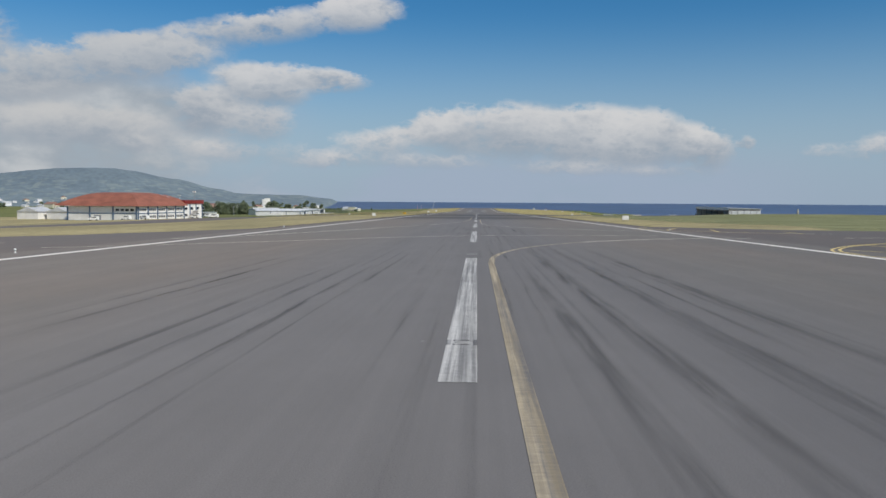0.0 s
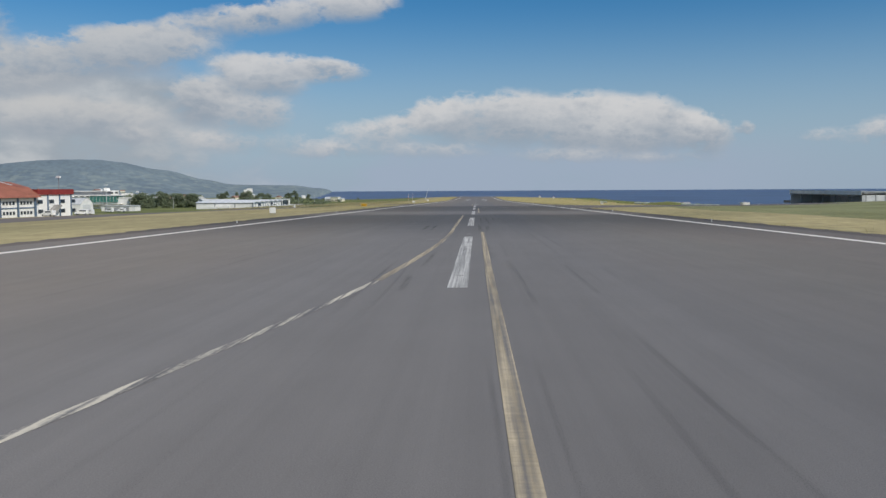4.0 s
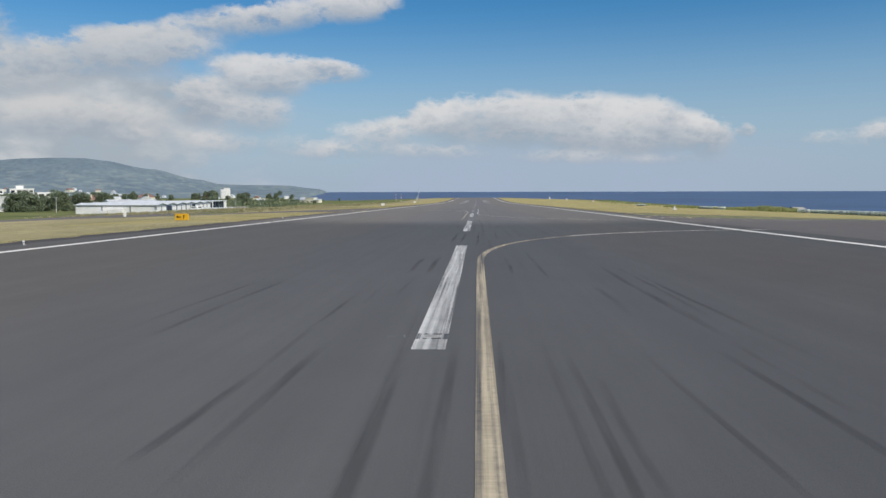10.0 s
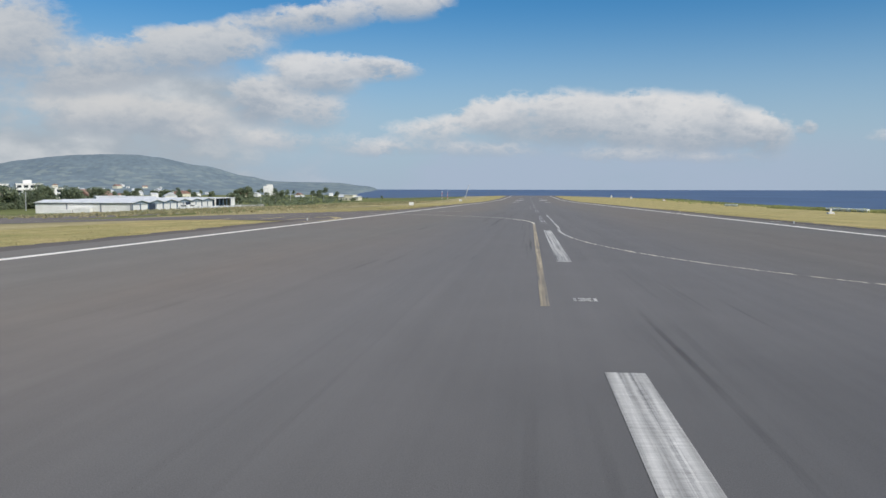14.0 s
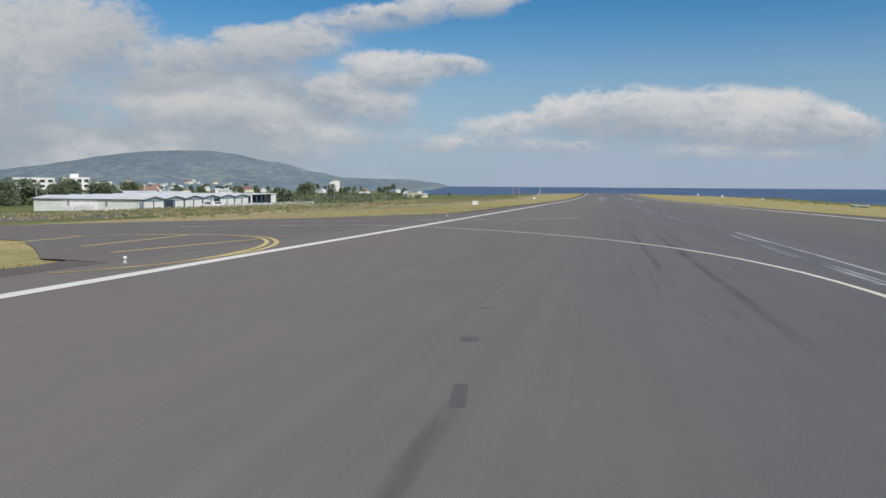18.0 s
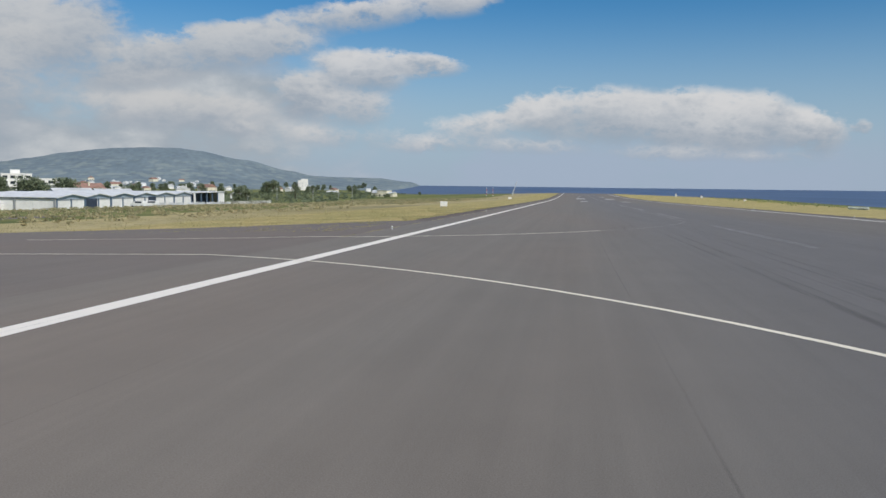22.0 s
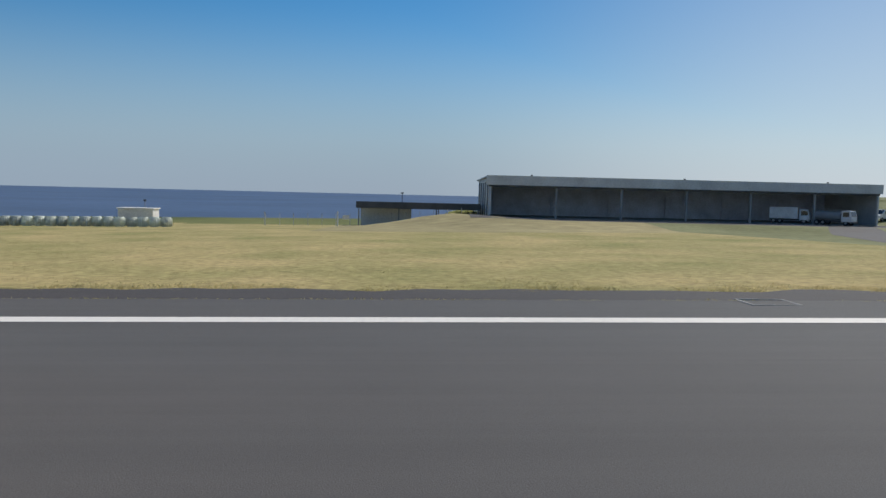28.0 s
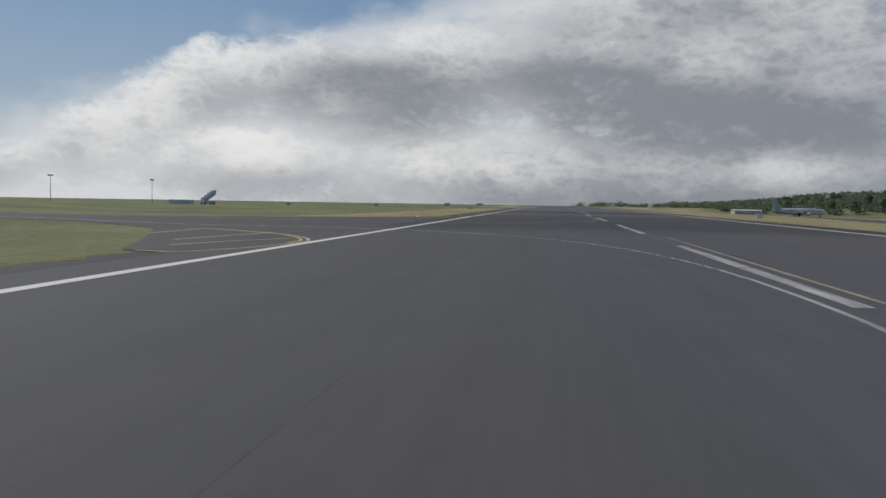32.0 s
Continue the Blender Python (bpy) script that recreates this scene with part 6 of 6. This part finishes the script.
def shed_row():
    """A row of gabled sheds whose long white end wall faces down the runway."""
    z = ground_z(-146, 690) - 0.25
    first = None
    deep, wide, eave, top = 37.5, 12.6, 3.75, 4.6
    for i in range(6):
        m = pose(-183, 648.7 + i * wide, z)
        if first is not None:
            copy_thing(first, m)
            continue
        g = new("gabled_shed")
        g.matrix_world = m
        tagged(g, "white gabled shed with blue-grey gable and wide doors", "shed", "row of gabled sheds")
        part("wall", boxed(0, deep, 0.02, wide - 0.02, -0.5, eave), M_WALL, g)
        part("gable", prism(bmesh.new(), [(0.1, eave - 0.35), (0.1, eave), (wide / 2, top), (wide - 0.1, eave), (wide - 0.1, eave - 0.35)], deep, deep + 0.12, axis="x"), M_GABLE, g, "pale blue-grey gable")
        part("roof", prism(bmesh.new(), [(-0.2, eave + 0.02), (wide / 2, top + 0.05), (wide + 0.2, eave + 0.02), (wide + 0.2, eave + 0.22), (wide / 2, top + 0.3), (-0.2, eave + 0.22)], -0.5, deep + 0.7, axis="x"), M_SHEDROOF, g)
        for y in (0.0, wide / 2 - 0.2, wide - 0.4):
            part("pier", boxed(deep, deep + 0.2, y, y + 0.4, -0.5, eave - 0.35), M_BLUE, g)
        for y in (0.6, wide / 2 + 0.4):
            d = part("door", boxed(deep, deep + 0.08, y, y + wide / 2 - 1.0, -0.1, eave - 0.6), M_WALL, g)
            part("rail", boxed(deep + 0.08, deep + 0.16, y - 0.1, y + wide / 2 - 0.9, eave - 0.65, eave - 0.5), M_GREYWALL, d)
        first = g
    e = thing("end_wall", -183, 648.55, z, "long white end wall in three panels with a dark eave", "wall")
    part("eave_band", boxed(-0.2, 37.7, -0.12, 0.0, 3.45, 3.88), M_GREYWALL, e)
    part("gutter", boxed(-0.3, 37.9, -0.35, -0.1, 3.86, 4.02), M_SHEDROOF, e)
    for x in (12.4, 25.6, 37.2):
        part("pier", boxed(x - 0.3, x + 0.3, -0.12, 0.0, -0.3, 3.45), M_GREYWALL, e)
    part("low_store", boxed(10.5, 15.5, -2.6, -0.15, -0.3, 1.5), M_WALL, e)
    part("low_store", boxed(16.0, 22.5, -2.2, -0.15, -0.3, 1.9), M_WALL, e)
    part("panel_seam", boxed(31.0, 31.06, -0.03, 0.0, -0.3, 3.4), M_FASCIA, e)
    # dark panels on the solid front, painted as shaded doorways
    for y, w in ((664.2, 5.2), (697.0, 4.6)):
        d = thing("open_doorway", -145.38, y, z, "dark panel standing in for the shade of an open doorway", "doorway")
        part("painted_shade", boxed(0, 0.1, -w / 2, w / 2, -0.1, 3.4), M_INSIDE, d)
    e = thing("end_shed", -168, 724.6, z, "taller blue-framed open shed at the end of the row", "shed")
    part("roof", boxed(0, 23.8, 0, 25, 4.3, 4.6), M_SHEDROOF, e)
    part("rear_wall", boxed(0, 0.3, 0, 25, -0.5, 4.3), M_DARKSTEEL, e)
    part("end_wall", boxed(0, 23.4, 24.5, 25, -0.5, 4.3), M_WALL, e)
    part("front_wall", boxed(23.2, 23.5, 19.5, 24.5, -0.5, 4.3), M_WALL, e)
    part("front_wall", boxed(23.2, 23.5, 0, 1.0, -0.5, 4.3), M_WALL, e)
    for i in range(5):
        part("column", boxed(23.1, 23.5, 1.0 + i * 4.55, 1.3 + i * 4.55, -0.5, 4.3), M_BLUE, e)
    # dark sheets stand in for the shade deep in the bays
    for i in range(4):
        part("bay_shade_panel", boxed(20.0, 20.2, 1.4 + i * 4.5, 5.6 + i * 4.5, -0.5, 4.1), M_INSIDE, e)
    # larger pale gables of the halls standing behind the row
    for x, y, w in ((-212, 742, 13), (-203, 756, 13)):
        h = thing("rear_hall", x, y, ground_z(x, y) - 0.2, "pale gabled hall behind the row of sheds", "hall", "halls behind the sheds", turn=-40)
        part("wall", boxed(-w / 2, w / 2, 0, 14, -0.5, 4.6), M_WALL, h)
        part("roof", prism(bmesh.new(), [(-w / 2 - 0.5, 4.6), (0, 7.0), (w / 2 + 0.5, 4.6)], -0.5, 14.5), M_ROOFGREY, h)
    # light service trailers parked in front
    for y, ln in ((689, 9.0), (702, 7.0), (716, 10.0), (729, 8.0), (739, 6.0)):
        t = thing("trailer", -139.5, y, ground_z(-139.5, y), "pale flat-bed apron trailer with low side rails", "trailer", "apron trailers", turn=4)
        part("bed", boxed(-1.2, 1.2, -ln / 2, ln / 2, 0.55, 0.75), M_FASCIA, t)
        for k in (-1, 1):
            part("side_rail", boxed(k * 1.15 - 0.04, k * 1.15 + 0.04, -ln / 2, ln / 2, 1.25, 1.35), M_FASCIA, t)
            part("load_panel", boxed(k * 1.13 - 0.03, k * 1.13 + 0.03, -ln / 2 + 0.3, ln / 2 - 0.3, 0.75, 1.2), M_ROOFGREY, t)
            for yy in (-ln * 0.3, ln * 0.3):
                wheel(t, k * 0.95, yy, 0.3, 0.2)


shed_row()
f0 = thing("concrete_picket", -140, 736, ground_z(-140, 736), "short pale concrete fence picket", "fence post", "picket row")
part("shaft", boxed(-0.12, 0.12, -0.12, 0.12, -0.3, 1.6), M_STONE, f0)
part("brace", rodded((0.1, 0, 1.2), (0.8, 0, 0.0), 0.07), M_STONE, f0)
for i in range(1, 26):
    copy_thing(f0, pose(-140 - i * 0.1, 736 + i * 2.0, ground_z(-140, 736 + i * 2)))


def house(x, y, turn, w, d, h, wallm, roofm, label):
    b = thing("house", x, y, ground_z(x, y) - 0.2, label, "house", turn=turn)
    part("wall", boxed(-w / 2, w / 2, -d / 2, d / 2, -1, h), wallm, b)
    part("roof", prism(bmesh.new(), [(-w / 2 - 0.4, h), (0, h + w * 0.28), (w / 2 + 0.4, h)], -d / 2 - 0.4, d / 2 + 0.4), roofm, b)
    part("chimney", boxed(w * 0.2, w * 0.2 + 0.7, -0.4, 0.4, h, h + w * 0.3 + 0.6), wallm, b)
    for i in range(2):
        window(b, -w / 2 + w * (0.15 + 0.45 * i), -w / 2 + w * (0.4 + 0.45 * i), -d / 2 - 0.06, -d / 2 + 0.1, 1.0, 2.4, "y")
        window(b, w / 2 - 0.1, w / 2 + 0.06, -d / 2 + d * (0.12 + 0.45 * i), -d / 2 + d * (0.36 + 0.45 * i), 1.0, 2.4, "x")
    part("door", boxed(-0.5, 0.5, -d / 2 - 0.08, -d / 2, 0, 2.1), M_BLUE, b)
    return b


kinds = [house(-214, 926, 10, 9, 12, 4.0, M_WALL, M_ROOFGREY, "white house with a pale roof among trees"),
         house(-300, 900, -30, 14, 18, 6.0, M_CREAM, M_ROOFRUST, "cream house with a rust-red tiled roof among trees"),
         house(-330, 1080, 30, 11, 13, 6.0, M_WALL, M_ROOFGREY, "two-storey white house with a pale roof")]


def farm():
    b = thing("farm_building", -187, 1195, ground_z(-187, 1195) - 0.2, "long low cream farm building with a taller middle", "farm building", turn=-12)
    part("wall", boxed(-11, 11, -5, 5, -0.5, 3.6), M_CREAM, b)
    part("middle", boxed(-5, 5, -5.4, 5.4, -0.5, 6.0), M_CREAM, b)
    part("roof", boxed(-5.5, 5.5, -5.8, 5.8, 6.0, 6.4), M_ROOFGREY, b)
    part("roof", prism(bmesh.new(), [(-5.6, 3.6), (0, 4.8), (5.6, 3.6)], 5.0, 11.5, axis="x"), M_ROOFGREY, b)
    part("roof", prism(bmesh.new(), [(-5.6, 3.6), (0, 4.4), (5.6, 3.6)], -11.5, -5.0, axis="x"), M_ROOFGREY, b)
    for x in (-9, -3, 1.5, 7):
        part("window", boxed(x, x + 1.6, -5.46 if abs(x) < 4 else -5.06, -4.9, 1.0, 2.3), M_GLASS, b)
    return b


farm()
rnd = random.Random(8)
for i in range(85):
    k = kinds[(0, 2, 0, 2, 1)[i % 5]]
    if i < 70:
        r, a = rnd.uniform(1300, 2600), radians(rnd.uniform(-37, -23))
    else:
        r, a = rnd.uniform(900, 1900), radians(rnd.uniform(-22, -11))
    x, y = r * math.sin(a), 230 + r * math.cos(a)
    if x > -100 or ground_z(x, y) < SEA_Z + 0.8:
        continue
    copy_thing(k, pose(x, y, ground_z(x, y) - 0.3, 0, 0, rnd.uniform(0, 180)) @ Matrix.Scale(rnd.uniform(0.55, 1.1), 4))
for i in range(5):
    x, y = rnd.uniform(-420, -220), rnd.uniform(-360, -250)
    copy_thing(kinds[2 * (i % 2)], pose(x, y, ground_z(x, y) - 0.3, 0, 0, rnd.uniform(0, 180)) @ Matrix.Scale(rnd.uniform(0.6, 0.9), 4))


def small_car(x, y, turn, label):
    return pickup(x, y, ground_z(x, y) + 0.04, turn, label)


for i, (x, y, t) in enumerate(((-140, 413, 90), (-138, 405, 100), (-143, 392, 80), (-152, 352, 60), (-160, 350, 80), (-176, 352, 95), (-200, 560, 80), (-196, 566, 95), (-138, 676, 85), (-138, 683, 100))):
    small_car(x, y, t, "white service van parked in front of the buildings")


def airliner(x, y, turn):
    z = ground_z(x, y)
    a = thing("airliner", x, y, z, "white twin-engined airliner with a pale green tail on the apron", "aircraft", turn=turn)
    prof = ((-17, 0.25, 3.9), (-15.5, 0.8, 3.6), (-11, 1.6, 3.2), (-6, 1.95, 3.0), (10, 1.95, 3.0), (14, 1.7, 2.9), (16, 1.0, 2.7), (17, 0.2, 2.6))
    bm = bmesh.new()
    rings = []
    for y0, r, zc in prof:
        rings.append([bm.verts.new((r * math.cos(k * math.pi / 10), y0, zc + r * math.sin(k * math.pi / 10))) for k in range(20)])
    for p0, p1 in zip(rings, rings[1:]):
        for k in range(20):
            bm.faces.new((p0[k], p0[(k + 1) % 20], p1[(k + 1) % 20], p1[k]))
    bm.faces.new(rings[0])
    bm.faces.new(list(reversed(rings[-1])))
    body = part("fuselage", bm, M_TRUCK, a, smooth=True)
    for s in (-1, 1):
        for i in range(22):
            part("window", boxed(s * 1.93 - 0.03, s * 1.93 + 0.03, -8 + i * 0.95, -7.65 + i * 0.95, 3.3, 3.7), M_GLASS, body)
        w = bmesh.new()
        vs = [w.verts.new(c) for c in ((s * 1.5, 3.5, 2.0), (s * 16.5, -3.2, 3.0), (s * 16.5, -4.7, 3.0), (s * 1.5, -3.0, 2.0), (s * 1.5, 3.0, 2.4), (s * 16.5, -3.4, 3.12), (s * 16.5, -4.7, 3.05), (s * 1.5, -3.0, 2.15))]
        for f in ((0, 1, 2, 3), (4, 7, 6, 5), (0, 4, 5, 1), (1, 5, 6, 2), (2, 6, 7, 3), (3, 7, 4, 0)):
            w.faces.new([vs[k] for k in f])
        part("wing", w, M_FASCIA, a)
        part("engine", rodded((s * 5.5, 3.6, 1.35), (s * 5.5, -0.2, 1.5), 0.95, 0.6, 18), M_TRUCK, a)
        tl = bmesh.new()
        prism(tl, [(-13.2, 3.9), (-16.2, 4.3), (-16.9, 4.3), (-15.6, 3.9)], s * 0.3, s * 6.0, axis="x")
        part("tailplane", tl, M_FASCIA, a)
        part("main_gear", boxed(s * 3.0 - 0.2, s * 3.0 + 0.2, -2.2, -1.2, 0, 2.0), M_TYRE, a)
    part("fin", prism(bmesh.new(), [(-10.8, 4.8), (-15.2, 10.6), (-17.2, 10.6), (-16.2, 4.4)], -0.15, 0.15, axis="x"), M_TAIL, a, "pale green tail fin")
    part("nose_gear", boxed(-0.2, 0.2, 12.2, 12.9, 0, 1.6), M_TYRE, a)
    return a


airliner(-140, -62, 100)
fr = thing("freight_shed", -119, -106, ground_z(-119, -106) - 0.2, "low pale freight shed before the wooded rise", "shed", turn=-172)
part("wall", boxed(-9, 9, -4, 4, -0.5, 2.4), M_CREAM, fr)
part("roof", prism(bmesh.new(), [(-4.4, 2.4), (0, 3.3), (4.4, 2.4)], -9.4, 9.4, axis="x"), M_ROOFGREY, fr)
for k in range(4):
    part("door", boxed(-8.0 + k * 4.4, -5.4 + k * 4.4, 4.0, 4.08, 0.2, 2.1), M_GREYWALL, fr)
house(-252, -205, -165, 9, 9, 5.0, M_WALL, M_ROOFGREY, "white house with a grey roof on the wooded rise")


# ---- grass that stands along the pavement's edge ----
def grass_strip(x0, x1, y0, y1, count, hmin, hmax, seed):
    r = np.random.RandomState(seed)
    u = r.rand(count) ** 1.5
    xs, ys = x0 + (x1 - x0) * u, y0 + (y1 - y0) * r.rand(count)
    h, a = hmin + (hmax - hmin) * r.rand(count) ** 2, r.rand(count) * 6.283
    verts, faces = [], []
    for i in range(count):
        x, y = float(xs[i]), float(ys[i])
        tuft = noise.noise(Vector((x * 0.55, y * 0.3, seed * 7.0))) + 0.5 * noise.noise(Vector((x * 1.7, y * 1.2, 2.0)))
        if tuft < -0.1:
            continue
        z = ground_z(x, y) - 0.04
        w = 0.03
        dx, dy = math.cos(a[i]) * w, math.sin(a[i]) * w
        k = len(verts)
        verts += [(x - dx, y - dy, z), (x + dx, y + dy, z), (x + dy * 3, y - dx * 3, z + float(h[i]) * (0.5 + 1.3 * max(0.0, tuft)) + 0.04)]
        faces.append((k, k + 1, k + 2))
    me = bpy.data.meshes.new("grass")
    me.from_pydata(verts, [], faces)
    me.materials.append(M_BLADE)
    return tagged(new("grass", me), "dry yellow-green grass along the pavement", "grass", kind="stuff")


grass_strip(26.7, 30, 438.5, 560, 60000, 0.01, 0.045, 1)
grass_strip(28, 60, 440, 560, 150000, 0.01, 0.035, 6)
grass_strip(26.7, 60, 410, 430, 40000, 0.01, 0.04, 2)
grass_strip(-27.0, -75, 506, 620, 60000, 0.05, 0.18, 3)
grass_strip(-27.0, -60, 300, 450, 40000, 0.03, 0.12, 4)
grass_strip(26.7, 60, 100, 330, 40000, 0.03, 0.12, 5)
grass_strip(25.0, 25.1, 430, 520, 3500, 0.01, 0.05, 8)
grass_strip(-25.0, -25.1, 500, 600, 2500, 0.01, 0.06, 9)
